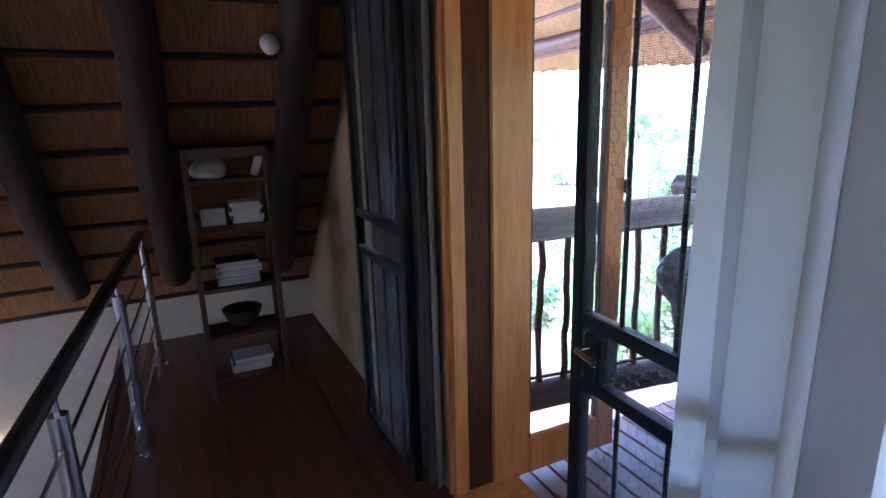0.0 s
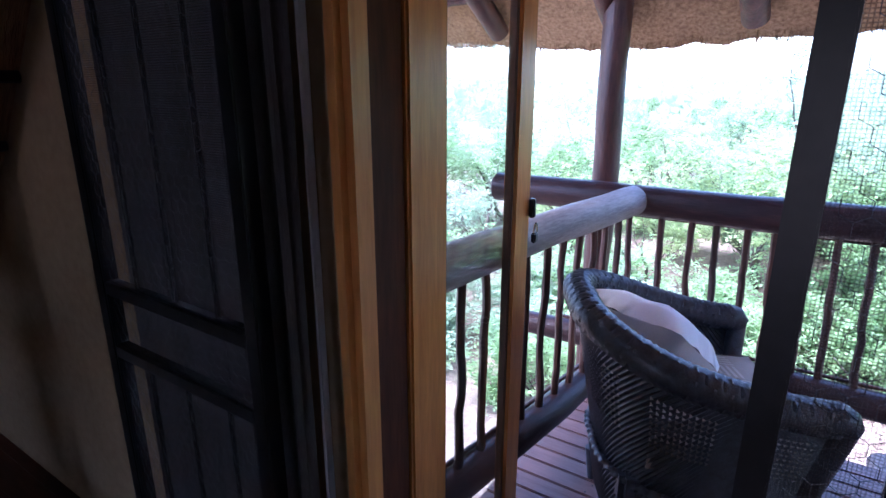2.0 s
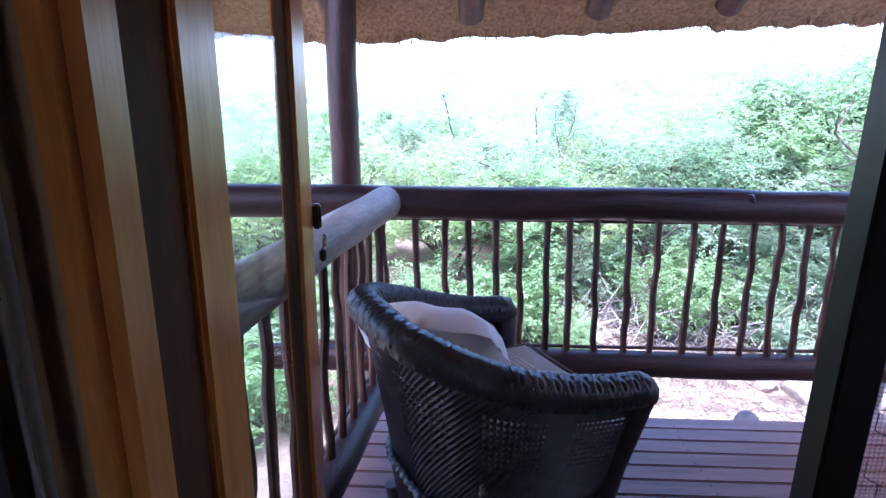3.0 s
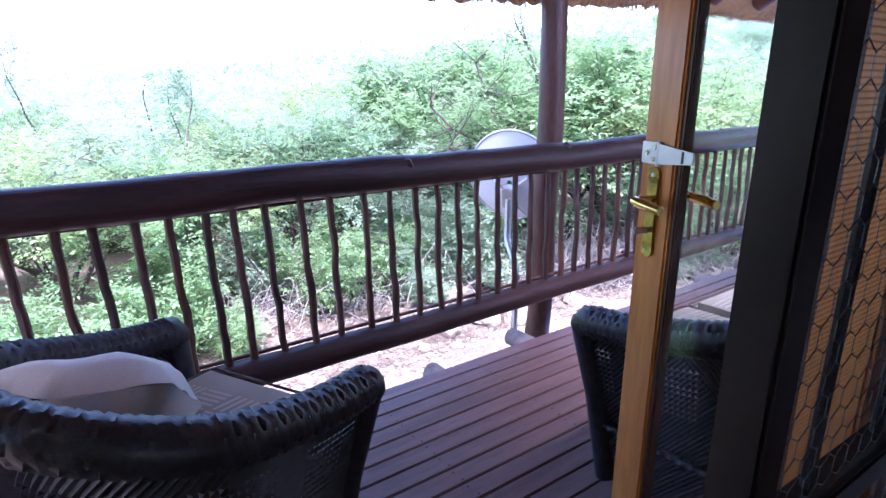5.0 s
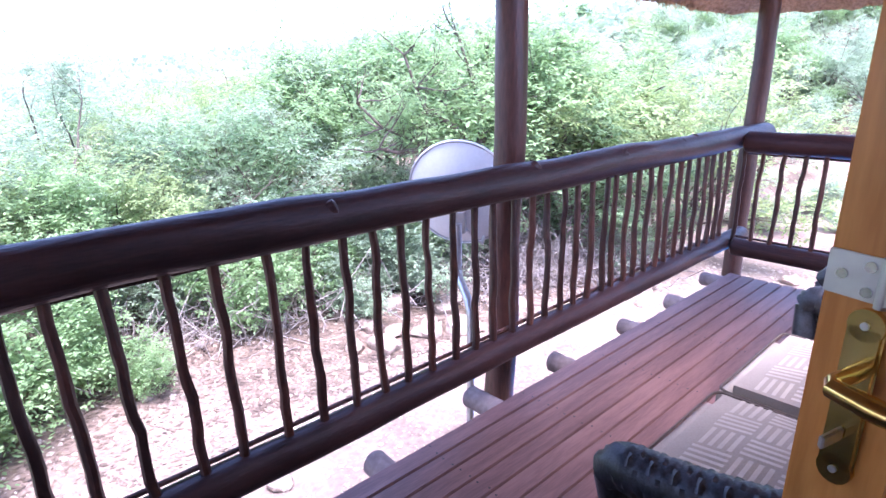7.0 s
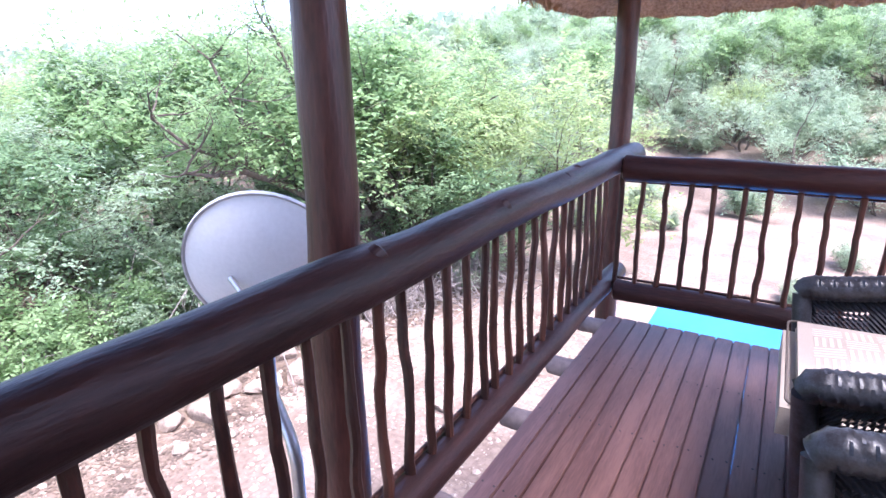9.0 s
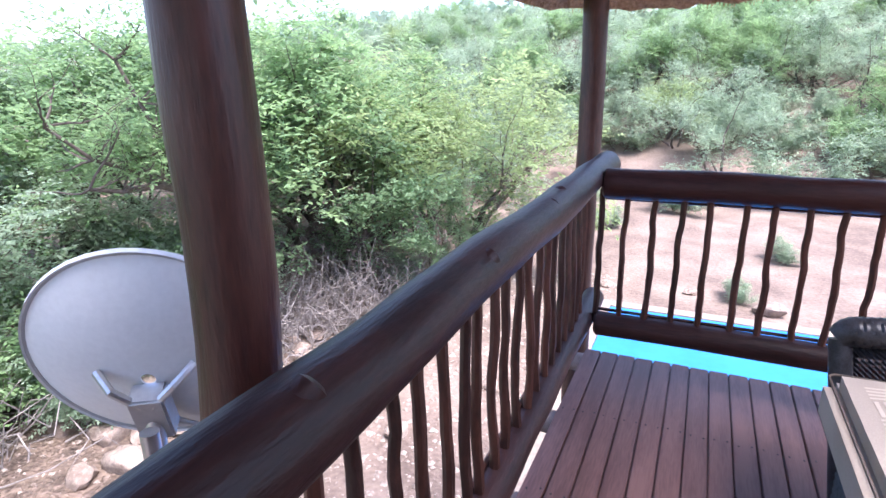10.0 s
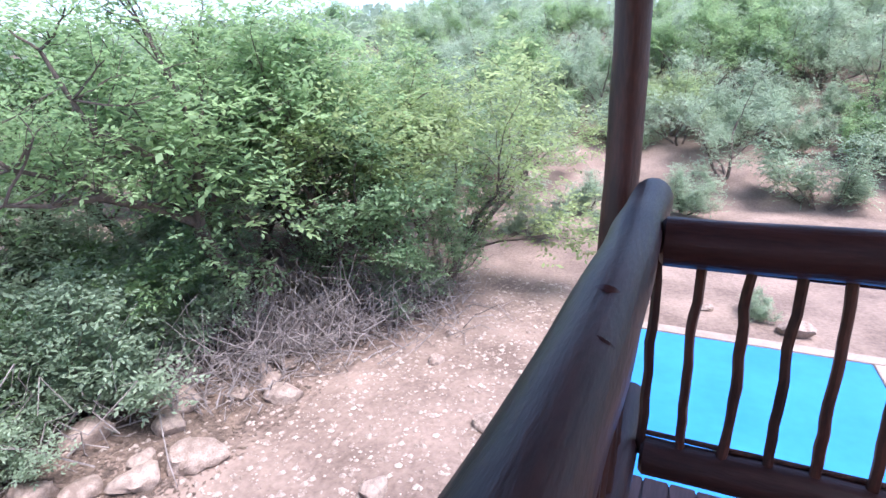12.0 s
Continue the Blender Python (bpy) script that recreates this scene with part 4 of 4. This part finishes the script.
bulb = new("lamp_light", bpy.data.lights.new("lamp_light", 'POINT'))
bulb.data.energy, bulb.data.color, bulb.data.shadow_soft_size = 5.0, (1.0, 0.72, 0.36), 0.05
bulb.parent = lamp
bulb.location = (0.02, 0, 0.06)

# ---- satellite dish ----
aim = Vector((0.75, 0.55, 0.36)).normalized()
M = Matrix.Translation((3.25, 4.27, 0.775)) @ aim.to_track_quat('Z', 'Y').to_matrix().to_4x4()
dish = thing("satellite_dish", "grey satellite dish on a steel pole beyond the railing", "satellite dish", M)
bm = bmesh.new()
R, seg = 0.33, 48
rings = []
prof = [(r, 0.10 * (r / R) ** 2) for r in np.linspace(0.02, R, 10)]
prof += [(R + 0.012, 0.10), (R + 0.010, 0.085)] + [(r, 0.10 * (r / R) ** 2 - 0.006) for r in np.linspace(R, 0.02, 10)]
for r, z in prof:
    rings.append([bm.verts.new((r * 0.94 * math.cos(2 * math.pi * k / seg), r * 1.06 * math.sin(2 * math.pi * k / seg), z)) for k in range(seg)])
for a, b in zip(rings, rings[1:] + rings[:1]):
    for k in range(seg):
        bm.faces.new((a[k], a[(k + 1) % seg], b[(k + 1) % seg], b[k]))
part("reflector", bm, DISH, dish)
part("rim", tube([(R * 0.95 * math.cos(a), R * 1.07 * math.sin(a), 0.097) for a in np.linspace(0, 2 * math.pi, 61)], 0.008, 8), DISHRIM, dish, "rolled rim coloured darker for edge shading")
br = part("mount_bracket", box((-0.045, -0.17, -0.075), (0.045, -0.01, -0.006), 0.006), ZINC, dish, "galvanised bracket")
for sx in (-1, 1):
    part("bracket_arm", tube([(0.015 * sx, -0.04, -0.065), (0.075 * sx, 0.02, -0.055), (0.12 * sx, 0.035, 0.004)], 0.012, 8), ZINC, br)
part("clamp", tube([(0, -0.20, -0.11), (0, -0.10, -0.05)], 0.026, 12), ZINC, br)
feed = M.inverted() @ Vector((3.56, 4.25, 0.84))
arm = part("feed_arm", tube([(0, -0.12, -0.03), (feed.x * 0.6, -0.34, 0.06), feed], 0.012, 8), ZINC, dish, "thin feed arm")
aside = (Vector((0, 0, 0.02)) - feed).normalized()
part("feed_horn", tube([feed, feed + aside * 0.06], [0.045, 0.040], 16), WHITEPLASTIC, arm, "white feed horn")
part("feed_body", tube([feed - aside * 0.075, feed], 0.030, 14), WHITEPLASTIC, arm)
solid("dish_pole", tube([(3.09, 4.00, -2.95), (3.09, 4.00, 0.18), (3.10, 4.03, 0.27), (3.16, 4.17, 0.36), (3.17, 4.19, 0.42), (3.17, 4.19, 0.68)], 0.024, 14), ZINC, "galvanised pole carrying the satellite dish", "pole")

# ---- ground, pool ----
GZ = -2.76


def ground_z(x, y):
    """Yard with a bank that rises under the bush."""
    bank = max(0.0, y - 8.6 - 0.10 * (x - 3)) * 0.11 if x < 11 else max(0.0, y - 6.5) * 0.08
    bank = min(bank, 0.7)
    slope = min(9.0, max(0.0, x - 24) * 0.25)
    near = 0.05 * noise.noise(Vector((x * 0.6, y * 0.6, 0))) + 0.02 * noise.noise(Vector((x * 2.2, y * 2.2, 4)))
    flat = 1.0
    if 6.3 < x < 14.1 and -0.2 < y < 5.3:
        flat = 0.0
    return GZ + (bank + near) * flat + slope + (2.0 * noise.noise(Vector((x * 0.004, y * 0.004, 0))) if abs(x) + abs(y) > 300 else 0)


def strip_axis(lo, hi, fine_lo, fine_hi, step):
    a = list(np.arange(fine_lo, fine_hi + 1e-6, step))
    s, g = fine_hi, step
    while s < hi:
        g *= 1.35
        s += g
        a.append(min(s, hi))
    s, g = fine_lo, step
    while s > lo:
        g *= 1.35
        s -= g
        a.insert(0, max(s, lo))
    return a


bm = bmesh.new()
gx, gy = strip_axis(-2500, 2500, -6, 24, 0.3), strip_axis(-2500, 2500, -4, 26, 0.3)
vs = [[bm.verts.new((x, y, ground_z(x, y))) for y in gy] for x in gx]
for i in range(len(gx) - 1):
    for j in range(len(gy) - 1):
        bm.faces.new((vs[i][j], vs[i + 1][j], vs[i + 1][j + 1], vs[i][j + 1]))
solid("ground", bm, GROUND, "dry sandy ground with stones and leaf litter", "ground", "structure")
pool = solid("pool", box((6.6, 0.60, GZ - 0.05), (13.05, 4.33, GZ + 0.035), 0.01), POOL, "bright blue swimming pool surface at ground level", "pool", "water")
pool["kind"] = "structure"
for a, b in (((6.3, 4.334), (13.35, 4.60)), ((13.054, 0.3), (13.35, 4.33)), ((6.3, 0.28), (13.05, 0.596))):
    solid("pool_coping", box((*a, GZ - 0.05), (*b, GZ + 0.05), 0.01), COPING, "sandy concrete edge round the pool", "coping", "structure")


# ---- stones ----
def rock_mesh(seed, mat):
    bm = bmesh.new()
    bmesh.ops.create_icosphere(bm, subdivisions=3, radius=1)
    o = Vector((seed * 3.7, seed * 1.3, 0))
    for v in bm.verts:
        d = 1 + 0.45 * noise.noise(v.co * 0.9 + o) + 0.16 * noise.noise(v.co * 2.6 + o)
        v.co = Vector((v.co.x * d, v.co.y * d * 0.75, v.co.z * d * 0.55))
        for k in range(3):
            nn = noise.noise_vector(o + Vector((k, 0, 0))).normalized()
            e = v.co.dot(nn) - 0.62
            if e > 0:
                v.co -= nn * e
    return finish("rock", bm, mat)


rocks = [rock_mesh(k, ROCK) for k in range(6)]
rg = random.Random(11)


def rock(x, y, s, turn=None):
    ob = new("rock", rocks[rg.randrange(6)])
    ob.matrix_basis = Matrix.Translation((x, y, ground_z(x, y) + s * 0.22)) @ Matrix.Rotation(rg.uniform(0, 6.3) if turn is None else turn, 4, 'Z') @ Matrix.Diagonal((s, s, s, 1))
    tagged(ob, "pale weathered boulder lying on the sandy ground", "rock", "yard rocks")


for x, y, s in ((7.25, 8.35, 0.36), (6.78, 8.62, 0.30), (7.65, 9.20, 0.27), (6.40, 9.05, 0.24), (8.80, 8.35, 0.28), (9.0, 8.75, 0.24), (9.25, 9.1, 0.22), (8.6, 8.95, 0.18), (7.69, 6.16, 0.19), (9.3, 5.5, 0.20), (9.97, 9.54, 0.30), (10.4, 9.3, 0.28), (7.0, 8.9, 0.2), (5.9, 8.75, 0.34), (5.45, 9.0, 0.22), (6.1, 9.4, 0.27), (5.7, 8.2, 0.14), (3.1, 10.2, 0.22), (2.5, 9.6, 0.1), (5.2, 8.4, 0.12), (9.6, 8.9, 0.2), (14.0, 5.2, 0.25), (14.3, 4.6, 0.18), (13.9, 1.5, 0.3), (14.5, 2.9, 0.16), (6.0, 10.1, 0.3), (7.0, 9.9, 0.34), (8.0, 9.5, 0.3), (2.2, 6.3, 0.1), (2.7, 6.6, 0.13), (3.4, 6.2, 0.12), (3.1, 6.9, 0.15), (2.0, 7.0, 0.1), (10.6, 6.8, 0.16)):
    rock(x, y, s)
bm = bmesh.new()
for k in range(15000):
    x, y = rg.uniform(-1, 15), rg.uniform(4.2, 11.5)
    if 6.2 < x < 13.2 and y < 4.8:
        continue
    s = 0.012 + 0.05 * rg.random() ** 4
    z = ground_z(x, y)
    c = [Vector((x + s * rg.uniform(0.6, 1.2) * math.cos(a), y + s * rg.uniform(0.6, 1.2) * math.sin(a), z + s * 0.1)) for a in (0.2, 1.4, 2.6, 3.9, 5.2)]
    top = bm.verts.new((x + s * rg.uniform(-0.3, 0.3), y, z + s * rg.uniform(0.5, 0.8)))
    ring = [bm.verts.new(p) for p in c]
    for i in range(5):
        bm.faces.new((ring[i], ring[(i + 1) % 5], top))
solid("gravel", bm, PEBBLE, "scattered pale pebbles on the sandy ground", "gravel", "stuff", smooth=False)


# ---- trees and bush ----
def limb(bm, p, d, length, r, rg, depth, tips, seg=6):
    n = 5
    pts, rad = [p], [r]
    for i in range(n):
        d = (d + 0.33 * Vector((rg.uniform(-1, 1), rg.uniform(-1, 1), rg.uniform(-0.6, 0.9)))).normalized()
        p = p + d * length / n
        pts.append(p)
        rad.append(r * (1 - 0.55 * (i + 1) / n))
    tube(pts, rad, seg, bm)
    if depth == 0:
        tips += pts[2:]
        return
    tips += pts[3:]
    for k in range(rg.choice((2, 3, 3))):
        q = pts[rg.randrange(2, n + 1)]
        dd = (d + Vector((rg.uniform(-1, 1), rg.uniform(-1, 1), rg.uniform(-0.4, 0.7)))).normalized()
        limb(bm, q, dd, length * rg.uniform(0.55, 0.8), rad[-1] * 0.75, rg, depth - 1, tips, max(4, seg - 1))


def leaf_mass(tips, per, spread, size, rg):
    """Pointed leaves in pairs along short sprays round the twig ends."""
    co, fa = [], []
    for p in tips:
        for k in range(max(1, per // 7)):
            c = p + Vector((rg.gauss(0, 1), rg.gauss(0, 1), rg.gauss(0, 0.75))) * spread
            d = Vector((rg.uniform(-1, 1), rg.uniform(-1, 1), rg.uniform(-0.45, 0.7))).normalized()
            side = d.cross(Vector((rg.uniform(-0.35, 0.35), rg.uniform(-0.35, 0.35), 1))).normalized()
            for q in range(7):
                o = c + d * size * 0.42 * q
                a = (d * 0.6 + side * ((-1) ** q) * (1 if q < 6 else 0) + Vector((0, 0, rg.uniform(-0.5, 0.15)))).normalized()
                b = a.cross(Vector((rg.uniform(-0.5, 0.5), rg.uniform(-0.5, 0.5), 1))).normalized()
                s = size * rg.uniform(0.65, 1.25)
                i = len(co)
                co += [o, o + a * s * 0.45 + b * s * 0.24, o + a * s, o + a * s * 0.45 - b * s * 0.24]
                fa.append((i, i + 1, i + 2, i + 3))
    me = bpy.data.meshes.new("crown")
    me.from_pydata(co, [], fa)
    return me


def tree_kind(seed, stems, height, spread_dir, depth, per, spread, size, leaf, r0):
    rg = random.Random(seed)
    bm, tips = bmesh.new(), []
    for k in range(stems):
        a = 2 * math.pi * k / stems + rg.uniform(-0.4, 0.4)
        d = Vector((math.cos(a) * spread_dir, math.sin(a) * spread_dir, 1)).normalized()
        limb(bm, Vector((0.06 * math.cos(a), 0.06 * math.sin(a), -0.15)), d, height * rg.uniform(0.45, 0.6), r0 * rg.uniform(0.8, 1.1), rg, depth, tips, 8)
    trunk = finish("trunk", bm, BARK)
    crown = leaf_mass(tips, per, spread, size, rg)
    crown.materials.append(LEAF[leaf])
    return trunk, crown


KINDS = [tree_kind(1, 4, 3.2, 0.75, 3, 28, 0.13, 0.088, 0, 0.07),
         tree_kind(2, 5, 3.0, 0.9, 3, 28, 0.13, 0.082, 1, 0.06),
         tree_kind(3, 3, 3.4, 0.6, 3, 35, 0.14, 0.068, 2, 0.06),
         tree_kind(4, 4, 3.0, 0.7, 3, 28, 0.14, 0.075, 3, 0.055),
         tree_kind(5, 7, 1.7, 1.1, 2, 42, 0.12, 0.078, 0, 0.025),
         tree_kind(6, 7, 1.6, 1.2, 2, 42, 0.12, 0.068, 2, 0.025)]
TLABEL = ("leafy green bushveld tree with several stems", "dense dark green spreading tree on dry ground", "grey-green thorn tree with fine leaves", "yellow-green airy tree with thin stems", "low bright green bush on sandy ground", "low grey-green bush on sandy ground")


def tree(kind, x, y, s, turn=0.0, sink=0.0):
    trunk, crown = KINDS[kind]
    root = thing("bush" if kind in (4, 5) else "tree", TLABEL[kind], "bush" if kind in (4, 5) else "tree", Matrix.Translation((x, y, ground_z(x, y) - sink)) @ Matrix.Rotation(turn, 4, 'Z') @ Matrix.Diagonal((s, s, s, 1)), "bush round the house")
    for nm, me in (("trunk", trunk), ("crown", crown)):
        ob = new(nm, me)
        ob.parent = root
    return root


# chosen trees that stand near the balcony
for k, x, y, s, t in ((1, 11.9, 9.8, 1.35, 1.9), (0, 11.2, 11.2, 1.72, 0.2), (0, 13.0, 10.4, 1.72, 2.7), (2, 7.4, 14.6, 1.3, 2.2), (5, 8.2, 10.4, 1.3, 0.6), (5, 7.1, 10.5, 1.3, 2.6), (4, 9.0, 11.4, 1.2, 1.1), (5, 8.6, 12.2, 1.6, 0.2), (5, 10.0, 11.9, 1.6, 3.2), (4, 6.0, 11.0, 1.0, 0.0), (5, 6.3, 10.2, 0.8, 1.0), (4, 4.2, 11.0, 1.0, 2.0), (5, 3.0, 11.6, 1.1, 3.0), (4, 1.6, 10.4, 1.05, 0.7), (4, 0.4, 9.6, 1.0, 1.7), (5, -0.8, 9.2, 1.0, 2.9), (1, 12.6, 8.0, 0.9, 0.9), (3, 13.8, 8.2, 1.75, 2.4), (5, 12.0, 8.2, 0.7, 0.1), (2, 10.4, 12.4, 1.2, 4.1), (5, 7.6, 11.5, 0.8, 5.1), (3, 14.6, 10.6, 1.7, 5.0), (5, 23.0, 3.6, 1.1, 0.3), (2, 26.5, 2.4, 1.2, 1.4), (5, 24.5, -0.4, 1.6, 2.0), (5, 14.4, 2.1, 0.34, 0.5), (5, 27.0, -3.0, 1.6, 0.9), (5, 19.5, 5.4, 0.5, 2.5), (5, 17.6, 1.0, 0.42, 0.7), (5, 22.0, 6.6, 0.9, 4.0), (5, 18.2, 7.4, 0.8, 5.0), (1, 5.2, 13.0, 1.2, 0.5), (2, 2.8, 14.2, 1.3, 3.3), (3, 0.5, 13.0, 1.1, 0.0), (4, -2.2, 9.8, 1.1, 0.2), (5, -3.4, 8.4, 1.1, 1.2), (2, -4.6, 11.0, 0.95, 2.2), (4, -6.2, 9.0, 1.3, 3.2), (0, -3.4, 13.0, 0.95, 4.2), (3, -1.4, 12.0, 0.9, 5.2), (1, -8.0, 12.0, 1.0, 0.9), (2, -6.2, 14.2, 1.0, 1.9), (5, -7.4, 7.2, 1.3, 2.9), (4, -1.8, 7.6, 0.8, 3.9), (4, -4.8, 7.0, 1.0, 4.9), (0, 2.0, 12.2, 0.9, 1.0), (4, 2.4, 9.9, 0.55, 2.0), (2, 3.5, 16.0, 1.2, 0.3), (3, 6.0, 17.0, 1.25, 1.3), (2, 7.5, 15.5, 1.2, 2.3), (3, 1.0, 18.0, 1.15, 3.3), (0, 9.2, 14.2, 1.6, 4.3), (0, 11.4, 13.4, 1.7, 5.3), (2, 2.9, 17.0, 1.3, 0.9), (3, 6.9, 18.5, 1.5, 2.9), (3, 16.2, 9.5, 1.5, 0.4), (2, 0.6, 19.5, 1.5, 0.4)):
    tree(k, x, y, s, t)


def old_tree():
    """A leaning trunk with a sawn stump and long crooked limbs towards the house."""
    rg = random.Random(31)
    bm, tips = bmesh.new(), []
    base = Vector((9.85, 10.0, ground_z(9.85, 10.0) - 0.15))
    bough = lambda pts, r0, r1: tube([Vector(p) - base for p in pts], [r0 + (r1 - r0) * i / (len(pts) - 1) for i in range(len(pts))], 9, bm, wob=0.25, seed=len(pts))
    bough([base, (9.8, 10.0, -1.9), (9.62, 9.97, -1.35), (9.3, 9.92, -0.8), (9.12, 9.87, -0.4), (9.17, 9.78, 0.1), (9.16, 9.7, 0.48)], 0.16, 0.085)
    arms = (([(9.15, 9.9, -0.45), (8.7, 9.9, -0.18), (8.37, 9.95, -0.02), (7.74, 9.85, 0.22), (7.2, 9.9, 0.22), (6.7, 9.8, 0.34)], 0.085),
            ([(9.15, 9.85, 0.05), (8.83, 9.9, 0.42), (8.4, 9.95, 0.72), (8.02, 10.1, 0.93), (7.8, 10.1, 1.35), (7.62, 10.2, 1.9)], 0.06),
            ([(9.17, 9.8, 0.1), (9.45, 10.0, 0.8), (9.38, 10.1, 1.15), (9.2, 10.1, 1.6), (9.05, 10.3, 2.3)], 0.06),
            ([(7.9, 9.88, 0.18), (7.4, 9.95, 0.48), (6.95, 10.0, 0.66), (6.5, 10.1, 1.1)], 0.035),
            ([(9.4, 10.0, 0.6), (9.9, 10.3, 1.2), (10.2, 10.6, 1.9)], 0.045))
    for pts, r in arms:
        bough(pts, r, 0.022)
        for p in pts[2:]:
            for k in range(3):
                d = Vector((rg.uniform(-1, 1), rg.uniform(-1, 1), rg.uniform(-0.2, 1.1))).normalized()
                limb(bm, Vector(p) - base, d, rg.uniform(0.55, 1.0), 0.018, rg, 1, tips, 5)
    root = thing("tree", "old tree with a sawn stump and long crooked grey limbs", "tree", Matrix.Translation(base), "bush round the house")
    part("trunk", bm, BARK, root)
    me = leaf_mass(tips, 14, 0.12, 0.085, rg)
    me.materials.append(LEAF[0])
    new("crown", me).parent = root


old_tree()
rt = random.Random(21)
placed = []
for _ in range(4000):
    if len(placed) >= 190:
        break
    r = 12 + 55 * rt.random() ** 1.6
    a = rt.uniform(-0.75, 2.5)
    x, y = 1.5 + r * math.cos(a), 1.5 + r * math.sin(a)
    if y < 12.5 and x < 28 or y < -6 and x < 30:
        continue
    if any((x - p) ** 2 + (y - q) ** 2 < (1.1 + 0.03 * r) ** 2 for p, q in placed):
        continue
    placed.append((x, y))
    tree(rt.choice((0, 1, 2, 2, 3, 0, 4, 5)), x, y, rt.uniform(0.75, 1.12) if x < 9 else rt.uniform(1.0, 1.45), rt.uniform(0, 6.28))

hill = []
for _ in range(4000):
    if len(hill) >= 230:
        break
    x, y = rt.uniform(20, 54), rt.uniform(-18, 26)
    if x < 29 and y < 9.5 or x > 48 and y > 20 or any((x - p) ** 2 + (y - q) ** 2 < (1.1 + 0.02 * x) ** 2 for p, q in hill):
        continue
    hill.append((x, y))
    tree(rt.choice((0, 2, 2, 4, 5, 2, 5)), x, y, rt.uniform(0.95, 1.4), rt.uniform(0, 6.28))

# far woods as one mass of leaf clumps towards the horizon
co, fa = [], []
rf = random.Random(5)
for _ in range(26000):
    r = 60 * (1 + 26 * rf.random() ** 2.4)
    a = rf.uniform(-0.9, 3.4)
    x, y = r * math.cos(a), r * math.sin(a)
    z = ground_z(x, y) + rf.uniform(0.2, 2.4 + max(0, r - 150) * 0.014)
    s = 0.5 + r * 0.004
    for k in range(3):
        c = Vector((x, y, z)) + Vector((rf.gauss(0, s), rf.gauss(0, s), rf.gauss(0, s * 0.4)))
        u = Vector((rf.uniform(-1, 1), rf.uniform(-1, 1), rf.uniform(-1, 1))).normalized() * s * 0.8
        w = u.cross(Vector((rf.uniform(-1, 1), rf.uniform(-1, 1), 0.4))).normalized() * s * 0.5
        i = len(co)
        co += [c - u, c + w, c + u, c - w]
        fa.append((i, i + 1, i + 2, i + 3))
me = bpy.data.meshes.new("far_woods")
me.from_pydata(co, [], fa)
me.materials.append(LEAF[2])
tagged(new("far_woods", me), "hazy green bushveld stretching to the horizon", "woods", kind="stuff")

# dry brushwood under the near trees
bm = bmesh.new()
rw = random.Random(8)
for k in range(1500):
    x, y = rw.choice(((7.9, 10.0), (9.2, 9.6), (9.8, 9.4), (10.6, 8.9), (11.4, 8.4), (10.2, 9.6), (12.2, 7.9), (6.2, 10.8), (4.6, 10.8), (3.2, 11.0)))
    x, y = x + rw.gauss(0, 0.6), y + rw.gauss(0, 0.45)
    p = Vector((x, y, ground_z(x, y)))
    d = Vector((rw.uniform(-1, 1), rw.uniform(-1, 1), rw.uniform(0.05, 1.1))).normalized()
    L = rw.uniform(0.4, 1.7)
    pts = [p + d * L * i / 4 + 0.42 * L * noise.noise_vector(p * 3 + Vector((i * 0.7, k, 0))) for i in range(5)]
    tube(pts, [0.012, 0.010, 0.008, 0.006, 0.003], 4, bm)
solid("brushwood", bm, TWIG, "tangle of dry grey branches under the trees", "brushwood", "stuff")
# leaf litter on the bank
co, fa = [], []
for k in range(34000):
    x, y = rw.uniform(-1, 15), 7.9 + 5.0 * rw.random() ** 0.8
    # every fourth piece goes here, its dark colour also standing for the bank's shade
    if k % 4 == 0:
        x, y = rw.uniform(3.5, 8.5), rw.uniform(8.3, 10.5)
    z = ground_z(x, y) + 0.012
    a, s = rw.uniform(0, 6.3), rw.uniform(0.02, 0.05)
    c, d = Vector((x, y, z)), Vector((math.cos(a), math.sin(a), rw.uniform(-0.3, 0.3)))
    e = Vector((-math.sin(a), math.cos(a), rw.uniform(-0.3, 0.3)))
    i = len(co)
    co += [c - d * s, c + e * s * 0.5, c + d * s, c - e * s * 0.5]
    fa.append((i, i + 1, i + 2, i + 3))
me = bpy.data.meshes.new("leaf_litter")
me.from_pydata(co, [], fa)
me.materials.append(LITTER)
tagged(new("leaf_litter", me), "dry brown leaf litter under the bushes", "leaf litter", kind="stuff")
